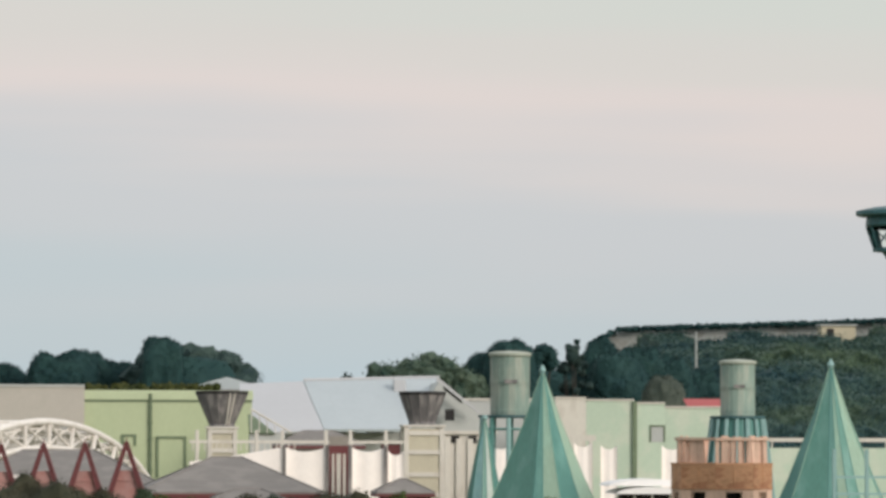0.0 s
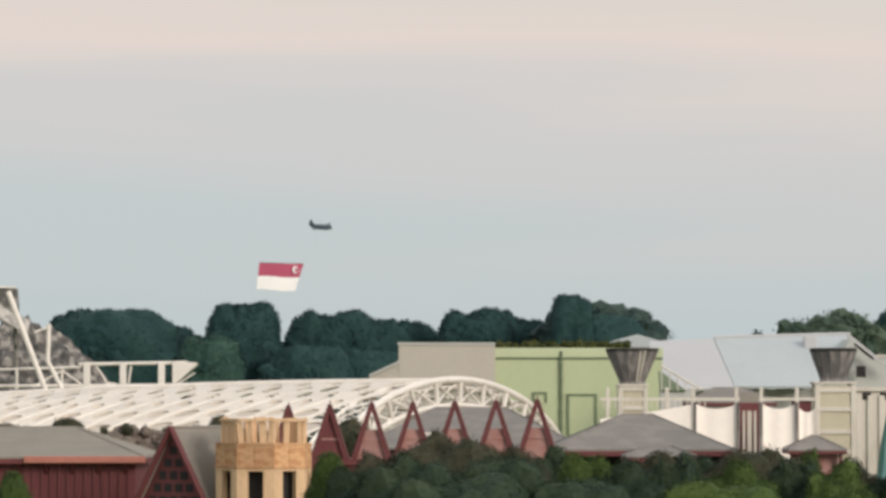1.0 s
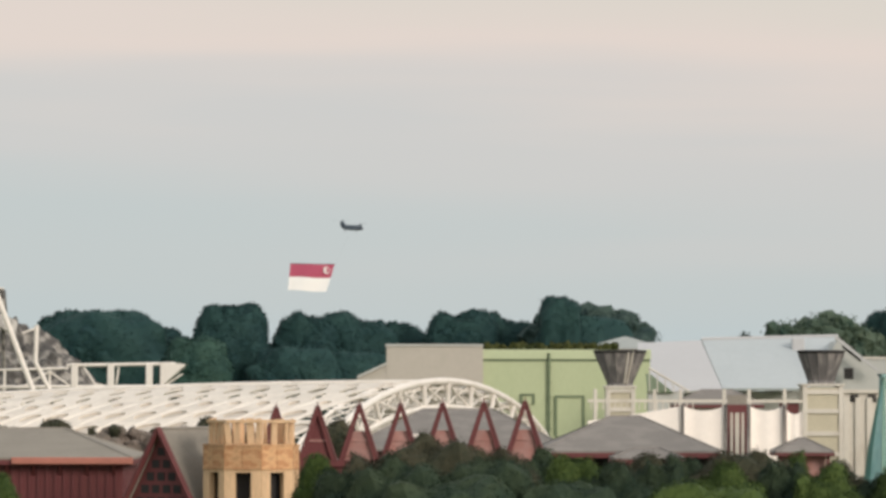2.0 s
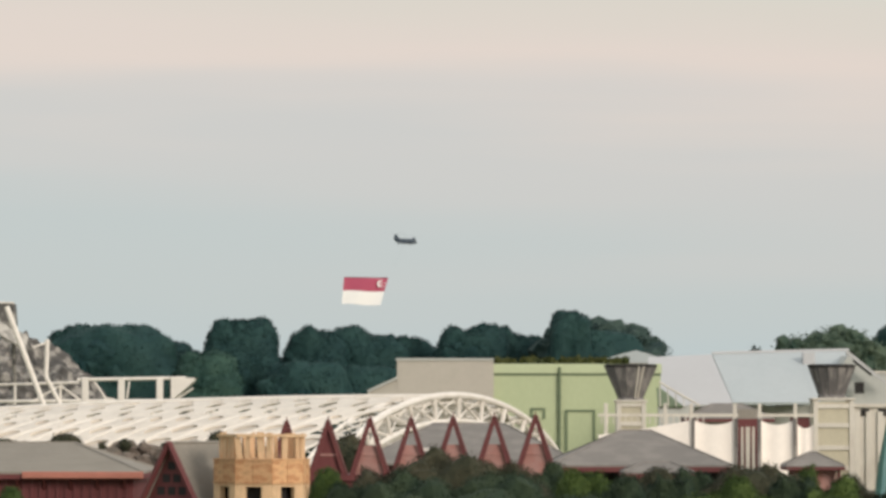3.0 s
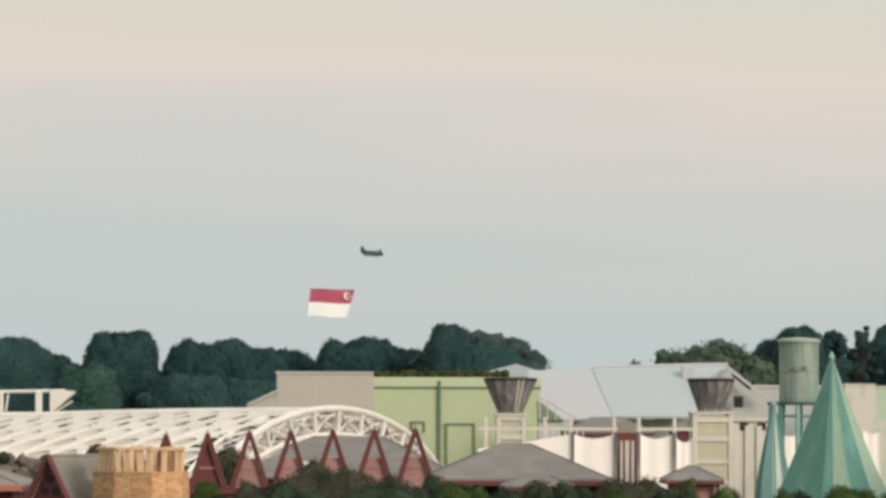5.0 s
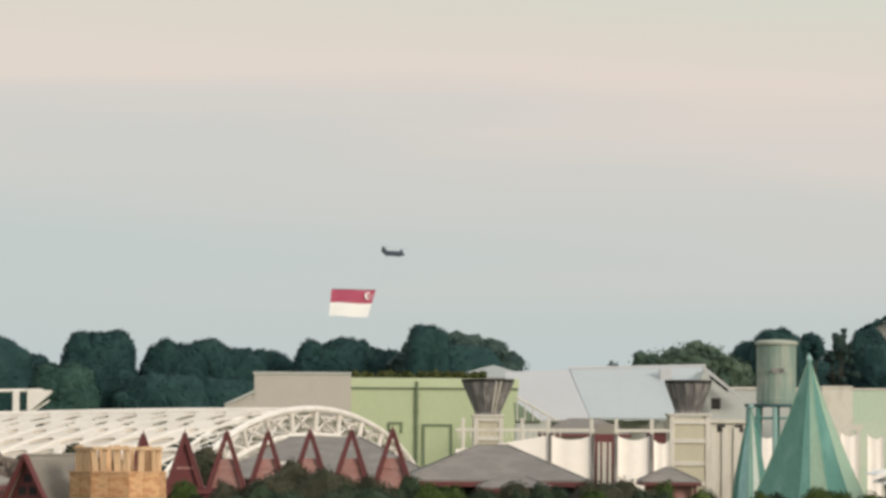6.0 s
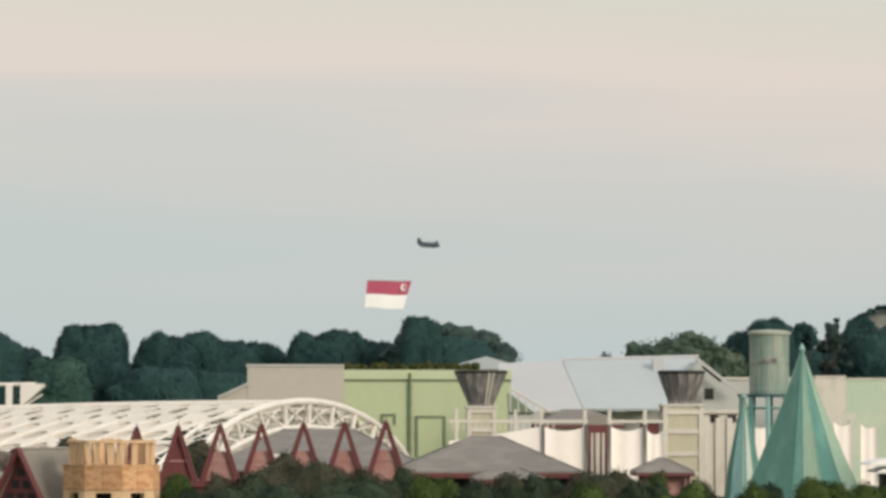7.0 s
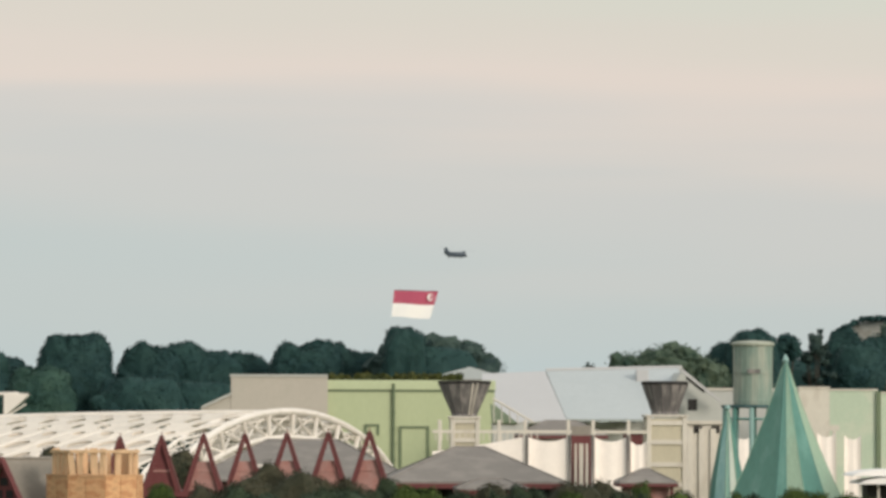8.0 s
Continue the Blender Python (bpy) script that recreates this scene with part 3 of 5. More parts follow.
    t = thing("yellow_house", 195.47, 1012, 0, 0, "small yellowish house on the hill's crest", "house")
    part("wall", Form().box(-4.2, 4.2, 0, 6, 30, 41.68), "sand", t)
    part("roof", Form().box(-4.6, 4.6, -0.4, 6.4, 41.68, 42.08), "stone", t)
    part("window", Form().box(-3.0, -1.2, -0.1, 0.1, 38.83, 41.00), "dark", t)
    t = thing("mast", 130.89, 826, 0, 0, "pale slender mast on the wooded slope", "mast")
    part("pole", Form().bar((0, 0, 0), (0, 0, 35.3), 0.32, 8, 0.22), "stone", t)


far_trees()
far_hedge()
hill()


# ---- buildings behind the park ----
def green_building():
    x0, x1, y, top = 4.64, 19.77, 380, 18.28
    t = thing("green_building", (x0 + x1) / 2, y, 0, 0, "pale green rendered hall with a planted roof edge", "building")
    w = (x1 - x0) / 2
    part("wall", Form().box(-w, w, 0, 18, 0, top - 0.9), "green", t)
    part("parapet", Form().box(-w - 0.08, w + 0.08, -0.12, 18.1, top - 0.88, top), "green_trim", t, "lighter green parapet band", bevel=0.04)
    # dark strip drawn in as the parapet's shadow on the wall
    part("shadow_gap", Form().box(-w - 0.03, w + 0.03, -0.05, 0.05, top - 1.06, top - 0.90), "pipe", t)
    px = 10.65 - (x0 + x1) / 2
    p = part("drain_pipe", Form().bar((px, -0.2, 0), (px, -0.2, top - 0.3), 0.13, 8), "pipe", t, "dull green drain pipe")
    for k in range(5):
        part("bracket", Form().box(px - 0.2, px + 0.2, -0.24, 0, top - 1.6 - k * 1.4, top - 1.5 - k * 1.4), "pipe", p)
    for a, b, c, d in ((11.16, 13.86, 14.15, 10.43), (8.05, 9.37, 14.31, 13.34)):
        u0, u1, v1, v0 = a - (x0 + x1) / 2, b - (x0 + x1) / 2, c, d
        q = part("door_frame", Form().box(u0, u0 + 0.22, -0.14, 0.02, v0, v1).box(u1 - 0.22, u1, -0.14, 0.02, v0, v1).box(u0 + 0.22, u1 - 0.22, -0.14, 0.02, v1 - 0.2, v1), "pipe", t, "dull green frame of a closed opening")
        part("door_panel", Form().box(u0 + 0.22, u1 - 0.22, -0.05, 0.01, v0, v1 - 0.2), "green", q)
    part("roof", Form().box(-w + 0.3, w - 0.3, 0.4, 17.6, top - 0.3, top - 0.1), "grey_wall", t)
    rng = np.random.default_rng(21)
    a, b = 4.89, 16.71
    cl = [(rng.uniform(a, b), 381 + rng.uniform(0, 2.0), top + rng.uniform(-0.05, 0.38), rng.uniform(0.2, 0.42)) for i in range(110)]
    h = new("roof_hedge", crown_mesh("roof_hedge", cl, 3500, 0.16, "hedge", rng))
    tagged(h, "dry olive planting along the green hall's roof edge", "hedge", "", "stuff")
    t = thing("beige_building", 0.36, 379.4, 0, 0, "plain beige-grey rendered block beside the green hall", "building")
    w = 4.35
    part("wall", Form().box(-w, w, 0, 14, 0, 18.76 - 0.2), "beige", t)
    part("coping", Form().box(-w - 0.1, w, -0.1, 14, 18.76 - 0.2, 18.76), "grey_wall", t)
    part("lean_to_roof", Form().slab((-w - 2.69, -0.2, 15.86), (-w, -0.2, 17.10), (-w, 8, 17.10), (-w - 2.69, 8, 15.86), 0.2), "grey_wall", t)
    part("lean_to_wall", Form().prism([(-w - 2.69, 0), (-w - 0.01, 0), (-w - 0.01, 17.05 - 0.2), (-w - 2.69, 15.81 - 0.2)], 0.05, 8), "beige", t)


def metal_roof_hall():
    t = thing("metal_roof_hall", 32.90, 405, 0, 0, "large hall with pale standing-seam metal roofs meeting in a valley", "building")
    front = part("roof", Form().slab((-5.16, -4.00, 14.86), (3.01, -4.00, 14.86), (7.00, 9.00, 19.99), (-6.32, 9.00, 19.66), 0.25), "roof_sheet", t, "pale blue-grey seamed roof slope")
    for k in range(7):
        u = k / 6
        a, b = Vector((-5.01, -4.05, 14.91)).lerp(Vector((2.90, -4.05, 14.91)), u), Vector((-6.21, 8.95, 19.66)).lerp(Vector((6.89, 8.95, 19.99)), u)
        part("seam", Form().bar(a, b, 0.004, 4), "roof_sheet", front)
    part("ridge_cap", Form().bar((-6.32, 9.00, 19.72), (7.11, 9.00, 20.05), 0.16, 6), "roof_pale", t)
    part("side_roof", Form().slab((-13.25, -4.50, 14.43), (-5.20, -4.50, 14.75), (-6.39, 8.80, 19.60), (-12.60, 8.80, 19.33), 0.2), "roof_pale", t, "lavender-white side roof slope")
    gable = part("gable_wall", Form().prism([(3.28, 3.17), (11.29, 3.17), (11.29, 15.52), (6.20, 19.42), (3.28, 14.97)], 0, 9), "grey_wall", t, "grey gable wall with a dark clerestory")
    part("clerestory", Form().slab((6.51, -1.20, 18.76), (8.29, -1.20, 17.36), (8.29, -1.20, 17.84), (6.51, -1.20, 19.31), 0.06), "dark", gable)
    part("window", Form().slab((6.67, -1.20, 15.73), (7.59, -1.20, 15.73), (7.59, -1.20, 16.82), (6.67, -1.20, 16.82), 0.06), "dark", gable)
    part("verge", Form().slab((5.80, -1.80, 19.57), (9.85, -1.80, 16.43), (9.85, -1.80, 16.70), (5.80, -1.80, 20.00), 0.5), "roof_pale", t)
    part("roof_vent", Form().box(2.3, 3.5, 5.5, 6.7, 17.6, 19.75), "roof_pale", t, "pale upright vent box", bevel=0.05)
    part("wall", Form().box(-8.48, 3.28, 1, 12, 0, 14.60), "grey_wall", t)
    # dark boxes for the window bits and the shade under the eave
    for a, b in ((28.17 - 32.90, 29.89 - 32.90), (32.15 - 32.90, 33.22 - 32.90), (33.55 - 32.90, 34.46 - 32.90)):
        part("window", Form().box(a, b, -3.6, 1.2, 14.54, 14.86), "dark", t)
    t = thing("service_ramp", 20.50, 372, 0, 0, "dark grey sloping service roof with thin struts", "roof")
    part("slope", Form().slab((-1.4, 0, 14.50), (0.9, 0, 14.45), (-0.9, 2.5, 15.99), (-1.4, 2.5, 16.14), 0.15), "pipe", t)
    part("white_edge", Form().bar((-1.3, -0.1, 16.59), (2.3, -0.1, 14.50), 0.09, 6), "cream", t)
    for k in range(4):
        part("strut", Form().bar((-1.2 + k * 0.7, -0.1, 14.40), (-1.2 + k * 0.7, 0.4, 16.39 - k * 0.4), 0.05, 5), "cream", t)
    part("wall", Form().box(-1.3, 1.8, 0.3, 2.4, 0, 14.40), "grey_wall", t)
    t = thing("low_grey_building", 48.20, 420, 0, 0, "low light grey flat-roofed building", "building")
    w = 6.19
    part("wall", Form().box(-w, w, 0, 8, 0, 17.83), "grey_wall", t)
    part("coping", Form().box(-w - 0.1, w + 0.1, -0.15, 8, 17.83, 18.05), "cream", t)
    t = thing("small_white_roof", 19.82, 440, 0, 0, "low pale tented roof behind the green hall", "building")
    f = Form()
    ox = 19.82
    out = [(22.89 - ox, 18.72), (22.95 - ox, 19.60), (21.59 - ox, 20.02), (20.29 - ox, 20.37), (19.58 - ox, 20.19), (18.05 - ox, 19.78), (16.63 - ox, 19.25), (16.63 - ox, 18.72)]
    f.prism(out, 0, 6)
    part("roof", f, "roof_sheet", t, smooth=False)
    part("eave_board", Form().box(18.35 - ox, 23.01 - ox, -0.1, 0.1, 18.60, 19.07), "shingle", t)
    part("wall", Form().box(-3.3, 2.7, 0.2, 5.8, 0, 19.19), "grey_wall", t)


def mint_building():
    t = thing("mint_building", 58.13, 400, 0, 0, "long mint-green rendered hall with a stepped roof edge", "building")
    ox = 58.13
    for a, b, top, m in ((49.82, 52.77, 17.86, "cream"), (52.77, 57.38, 17.65, "mint"), (57.38, 60.38, 17.38, "mint"), (60.38, 66.71, 17.00, "mint")):
        x0, x1, z = a - ox, b - ox, top
        q = part("wall", Form().box(x0, x1 - 0.01, 0, 10, 0, z), m, t)
        part("coping", Form().box(x0, x1 - 0.01, -0.1, 10, z + 0.002, z + 0.16), "cream", q)
    px = 57.43 - ox
    part("drain_pipe", Form().box(px - 0.2, px + 0.2, -0.3, 0, 0, 17.59), "pipe", t, "dark green square downpipe")
    x0, x1, z1, z0 = 58.88 - ox, 60.38 - ox, 15.34, 13.73
    q = part("window_frame", Form().box(x0, x0 + 0.15, -0.1, 0, z0, z1).box(x1 - 0.15, x1, -0.1, 0, z0, z1).box(x0 + 0.15, x1 - 0.15, -0.1, 0, z1 - 0.15, z1), "pipe", t)
    part("pane", Form().box(x0 + 0.15, x1 - 0.15, -0.03, 0, z0, z1 - 0.15), "grey_wall", q)
    t = thing("red_roof_shed", 72.40, 450, 0, 0, "small shed with a bright red sheet roof", "shed")
    w = 2.05
    part("roof", Form().slab((-w, -0.3, 17.50), (w, -0.3, 17.50), (w, 3, 18.40), (-w, 3, 18.40), 0.15), "red_roof", t)
    part("wall", Form().box(-w + 0.2, w - 0.2, 0.2, 6, 0, 17.32), "grey_wall", t)
    t = thing("pale_terrace_wall", 68.73, 360, 0, 0, "pale green terrace wall with a thin top rail", "wall")
    w = 5.31
    part("wall", Form().box(-w, w, 0, 1.0, 0, 13.28), "mint", t)
    part("rail", Form().box(-w, w, 0.2, 0.4, 13.81, 14.14), "cream", t)
    for k in range(4):
        x = -w + 0.3 + k * (2 * w - 0.6) / 3
        part("post", Form().box(x - 0.06, x + 0.06, 0.25, 0.35, 13.28, 13.81), "cream", t)


green_building()
metal_roof_hall()
mint_building()


def rock_and_gantry():
    rng = np.random.default_rng(5)
    t = thing("rockwork", -46.09, 455, 0, 0, "mottled grey artificial rock slope behind white poles", "rockwork")
    bm = bmesh.new()
    bmesh.ops.create_icosphere(bm, subdivisions=5, radius=1)
    for v in bm.verts:
        d = v.co.copy()
        n = noise.fractal(d * 3.6, 0.8, 2.1, 6) * 1.5
        taper = 1.0 - 0.62 * max(0.0, d.z)
        v.co = Vector((d.x * 11.46 * taper, d.y * 6 * taper, 13.88 + d.z * 8.20)) + d * n
    me = bpy.data.meshes.new("rock")
    bm.to_mesh(me)
    bm.free()
    part("rock", me, "rock", t)
    part("base", Form().box(-8, 8, -4, 5, 0, 14.60 - 4), "rock", t)
    t = thing("ride_track", -47.00, 436, 0, 0, "pale wide ride track dropping across the rockwork", "ride track")
    part("track", Form().slab((-3.6, -0.6, 24.52), (4.2, -0.6, 20.31), (4.2, 0.8, 21.25 + 0.5), (-3.6, 0.8, 25.69 + 0.5), 0.35), "pale_rock", t, bevel=0.06)
    for k in range(3):
        part("support", Form().bar((-2.5 + k * 2.6, 9, 0), (-2.5 + k * 2.6, 0.3, 23.70 - k * 1.35), 0.2, 8), "rock", t)
    t = thing("swept_canopy", -44.67, 425, 0, 0, "dark grey swept canopy wing hung from a white mast", "canopy")
    part("canopy", Form().prism([(-0.4, 23.57), (1.88, 21.86), (1.65, 24.77), (-4.2, 24.94)], -0.9, 1.4), "rock", t, bevel=0.08)
    part("top_edge", Form().bar((-4.2, -0.9, 25.00), (1.71, -0.9, 24.83), 0.1, 6), "white_steel", t)
    part("pole", Form().bar((-1.4, 0.3, 0), (-1.4, 0.3, 24.26), 0.12, 8), "funnel", t)
    t = thing("white_gantry", -33.05, 415, 0, 0, "white steel ride track gantry with a pointed end", "gantry")
    for y in (0, 2.2):
        part("top_chord", Form().bar((-2.78, y, 17.06), (7.79, y, 17.23), 0.16, 8), "white_steel", t)
        part("bottom_chord", Form().bar((-13.91, y, 14.89), (6.40, y, 15.00), 0.16, 8), "white_steel", t)
        part("handrail", Form().bar((-13.91, y, 16.45), (-2.78, y, 16.78), 0.12, 6), "white_steel", t)
    for a in (-2.00, 1.56, 5.34):
        part("post", Form().box(a - 0.32, a + 0.32, -0.3, 0.3, 14.56, 17.28), "white_steel", t, bevel=0.05)
    for x in (-11.68, -8.90, -4.45):
        part("post", Form().bar((x, 0, 14.56), (x, 0, 16.50), 0.14, 6), "white_steel", t)
    for a, b in (((-1.11, 0, 16.89), (0.00, 0, 15.22)), ((0.00, 0, 15.22), (0.83, 0, 15.11)), ((2.34, 0, 16.89), (2.11, 0, 15.22)), ((6.12, 0, 14.56), (8.62, 0, 16.23)), ((-7.23, 0, 14.89), (-4.45, 0, 16.45)), ((-4.45, 0, 16.45), (-2.23, 0, 14.89))):
        part("brace", Form().bar(a, b, 0.10, 6), "white_steel", t)
    part("nose", Form().prism([(6.45, 15.22), (6.79, 15.22), (8.68, 16.89), (8.85, 17.23), (6.45, 17.34)], -0.4, 2.4), "white_steel", t, "pointed white end cap")
    for x in (-11.68, -2.00, 5.34):
        part("leg", Form().bar((x, 1, 14.67), (x, 1, 0), 0.35, 8), "white_steel", t)
    t = thing("leaning_mast", -39.80, 410, 0, 0, "thick white leaning steel mast with a bent companion", "mast")
    ox = -39.80
    part("mast", Form().bar((-42.32 - ox, 0, 24.11), (-37.60 - ox, 0, 11.80), 0.27, 10), "white_steel", t)
    part("foot", Form().bar((-37.60 - ox, 0, 11.80), (-37.60 - ox, 0, 0), 0.27, 10), "white_steel", t)
    part("bent_mast", Form().bar((-38.42 - ox, 1, 20.93), (-38.53 - ox, 1, 17.30), 0.22, 8).bar((-38.53 - ox, 1, 17.30), (-35.67 - ox, 1, 11.80), 0.22, 8), "white_steel", t)
    part("cross_tie", Form().bar((-39.80 - ox, 0.5, 20.16), (-38.26 - ox, 1, 20.71), 0.1, 6), "white_steel", t)


rock_and_gantry()


# ---- lattice vault ----
def lattice_vault():
    W, H, TURN_, NU, NV, STEP = 25.2, 9.65, radians(22), 26, 36, 2.28
    x0, y0, spring = 0.76, 300.0, 15.01 - 9.65
    t = thing("lattice_vault", x0, y0, 0, 0, "long white steel lattice barrel vault with an arched open end", "roof structure")

    def at_(i, j, lift=0.0):
        u, a = i * STEP, math.pi * j / NV
        w, h = (W + lift) * math.cos(a), (H + lift) * math.sin(a)
        drop = 0.0007 * u * u
        return Vector((-u * math.cos(TURN_) + w * math.sin(TURN_), u * math.sin(TURN_) + w * math.cos(TURN_), spring + h - drop))

    def ribbon(points, r, sides):
        """One bent round bar through the points."""
        f, pts = Form(), []
        for k, p in enumerate(points):
            d = (points[min(k + 1, len(points) - 1)] - points[max(k - 1, 0)]).normalized()
            u = d.orthogonal().normalized()
            w = d.cross(u)
            pts += [p + (u * math.cos(2 * math.pi * q / sides) + w * math.sin(2 * math.pi * q / sides)) * r for q in range(sides)]
        n = len(points)
        return f.add(pts, [(k * sides + q, k * sides + (q + 1) % sides, (k + 1) * sides + (q + 1) % sides, (k + 1) * sides + q) for k in range(n - 1) for q in range(sides)])

    rng = random.Random(8)
    # cladding of the near flank: below a plain ridge strip three rows of staggered openings, then large shallow scales
    bands = [18.0, 19.9, 21.1, 22.6, 23.7, 25.0, 26.6, 28.2, 29.8, 31.4]
    slip = [0.0, 0.25, 0.75, 1.27, 1.70, 2.10, 2.60, 3.15, 3.75, 4.40]

    def shift(j):
        for k in range(len(bands) - 1):
            if j <= bands[k + 1]:
                break
        return slip[k] + (slip[k + 1] - slip[k]) * (j - bands[k]) / (bands[k + 1] - bands[k])

    def on(i, j, lift):
        return at_(i + shift(j), j, lift)
    wide_ = [0, 0.19, 0.19, 0.18, 0.20, 0.30, 0.34, 0.34, 0.32]
    tall_ = [0, 0.42, 0.44, 0.42, 0.26, 0.30, 0.32, 0.32, 0.30]
    for r in range(len(bands) - 1):
        lo, hi = bands[r], bands[r + 1]
        for i in range(-4, NU + 1):
            if i + shift(lo) < 0.15 or i + 1 + shift(hi) > NU + 0.9:
                continue
            mid_ = (lo + hi) / 2
            cu, cv = i + 0.5 + rng.uniform(-0.06, 0.06), mid_ + rng.uniform(-0.08, 0.08) * (hi - lo)
            ru, rv = wide_[r] * rng.uniform(0.75, 1.15), tall_[r] * (hi - lo) * rng.uniform(0.75, 1.15)
            far_end = i + shift(lo) > NU * 0.62
            if far_end and r in (1, 3):
                ru, rv = ru * 0.6, rv * 0.5
            outer, inner, back = [], [], []

            def hole(u, v, lift):
                return at_(u + shift(cv), v, lift) if r < 5 else on(u, v, lift)
            deep_ = -0.04 if r < 4 else -0.10
            for k in range(12):
                c, q = math.cos(2 * math.pi * (k + 0.5) / 12), math.sin(2 * math.pi * (k + 0.5) / 12)
                m = max(abs(c), abs(q))
                outer.append(on(i + 0.5 + 0.5 * c / m, mid_ + (hi - lo) / 2 * q / m, 0.02))
                inner.append(hole(cu + ru * c, cv + rv * q, 0.05))
                back.append(hole(cu + ru * 1.05 * c, cv + rv * 1.05 * q, deep_))
            if r == 0:
                q4 = [outer[1], outer[4], outer[7], outer[10]]
                part("roof_panel", Form().add(q4 + [p - Vector((0, 0, 0.1)) for p in q4], [(0, 1, 2, 3), (7, 6, 5, 4), (0, 4, 5, 1), (1, 5, 6, 2), (2, 6, 7, 3), (3, 7, 4, 0)]), "membrane", t)
                continue
            low = [p - Vector((0, 0, 0.06)) for p in outer]
            f = Form().add(outer + inner + back + low, [(k, (k + 1) % 12, 12 + (k + 1) % 12, 12 + k) for k in range(12)] + [(12 + k, 12 + (k + 1) % 12, 24 + (k + 1) % 12, 24 + k) for k in range(12)] + [(36 + (k + 1) % 12, 36 + k, 24 + k, 24 + (k + 1) % 12) for k in range(12)] + [((k + 1) % 12, k, 36 + k, 36 + (k + 1) % 12) for k in range(12)])
            p = part("roof_panel", f, "membrane", t)
            # closing sheet whose darker colour carries the recess's shade
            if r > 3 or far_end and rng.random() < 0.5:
                part("infill_sheet", Form().add([hole(cu + ru * 1.04 * math.cos(2 * math.pi * (k + 0.5) / 12), cv + rv * 1.04 * math.sin(2 * math.pi * (k + 0.5) / 12), deep_ + 0.01) for k in range(12)], [tuple(range(12))]), "recess_shade", p)
    # raised ribs that sweep down the flank between the scales
    for i in range(-4, NU + 1):
        row = [on(i, 24.0 + 0.5 * k, 0.02 + 0.006 * k) for k in range(15) if 0.1 < i + shift(24.0 + 0.5 * k) < NU + 0.8]
        if len(row) > 2:
            part("rib", ribbon(row, 0.055, 5), "white_steel", t)
    part("purlin", ribbon([at_(i, 18, 0.06) for i in range(NU + 1)], 0.16, 6), "white_steel", t)
    # carrying hoops below the cladding, and the double layer of bars over the far flank
    for i in range(0, NU + 1, 2):
        part("hoop", ribbon([at_(i, j, -0.4) for j in range(0, NV + 1)], 0.09, 5), "white_steel", t)
    for start in range(1, NU + 18, 2):
        row = [at_(start - j, j, -0.35) for j in range(2, 19) if 0 <= start - j <= NU]
        if len(row) > 1:
            part("lattice_bar", ribbon(row, 0.07, 5), "white_steel", t)
        row = [at_(start - 18 + j, j, -0.35) for j in range(2, 19) if 0 <= start - 18 + j <= NU]
        if len(row) > 1:
            part("lattice_bar", ribbon(row, 0.07, 5), "white_steel", t)
    for i in range(1, 6):
        for j in range(3, 18):
            if rng.random() < 0.35:
                continue
            c = [at_(i - 0.1, j + 0.14, -0.08), at_(i - 0.1, j + 0.86, -0.08), at_(i - 0.88, j + 0.86, -0.08), at_(i - 0.88, j + 0.14, -0.08)]
            part("soffit_panel", Form().slab(c[0], c[1], c[2], c[3], 0.06), "membrane", t)
    # the open end: a deep arched truss of two chords with posts and crossed diagonals
    for lift, r in ((0.12, 0.24), (-1.72, 0.20)):
        part("end_arch", ribbon([at_(-0.1, j * NV / 60, lift) for j in range(61)], r, 8), "white_steel", t)
    part("rear_arch", ribbon([at_(0.9, j * NV / 60, -0.15) for j in range(61)], 0.15, 6), "white_steel", t)
    part("rear_arch", ribbon([at_(1.1, j * NV / 60, -1.6) for j in range(61)], 0.16, 6), "white_steel", t)
    n = 17
    for k in range(n):
        a, b = (k + 0.35) * NV / n, (k + 1.35) * NV / n
        m = (a + b) / 2
        part("post", Form().bar(at_(-0.1, a, 0.1), at_(-0.1, a, -1.7), 0.17, 6), "white_steel", t)
        if b > NV:
            continue
        part("diagonal", Form().bar(at_(-0.1, a, -1.65), at_(-0.02, m, -0.75), 0.10, 5).bar(at_(-0.02, m, -0.75), at_(-0.1, b, 0.0), 0.10, 5), "white_steel", t)
        part("diagonal", Form().bar(at_(-0.06, a, 0.0), at_(0.02, m, -0.85), 0.08, 5).bar(at_(0.02, m, -0.85), at_(-0.06, b, -1.65), 0.08, 5), "white_steel", t)
        part("tie", Form().bar(at_(-0.1, a, 0.05), at_(0.9, m, -0.15), 0.10, 5), "white_steel", t)
        part("tie", Form().bar(at_(-0.1, b, 0.05), at_(0.9, m, -0.15), 0.09, 5), "white_steel", t)
        part("tie", Form().bar(at_(-0.1, a, -1.7), at_(1.1, m, -1.6), 0.09, 5), "white_steel", t)
        part("rear_brace", Form().bar(at_(0.9, m, -0.15), at_(1.1, a, -1.6), 0.08, 5), "white_steel", t)
        part("rear_brace", Form().bar(at_(0.9, m, -0.15), at_(1.1, b, -1.6), 0.08, 5), "white_steel", t)
    # slim props that spread from the truss's near foot
    for j, dx in ((24.6, 0.0), (27.2, -0.3)):
        p = at_(0.2, j, -0.4)
        part("prop", Form().bar(p, (p.x + dx, p.y, 9.5), 0.2, 6, 0.14), "white_steel", t)
    for i in range(0, NU + 1, 6):
        for j in (0, NV):
            q = at_(i, j)
            part("column", Form().bar((q.x, q.y, 0), q, 0.3, 8), "white_steel", t)


lattice_vault()


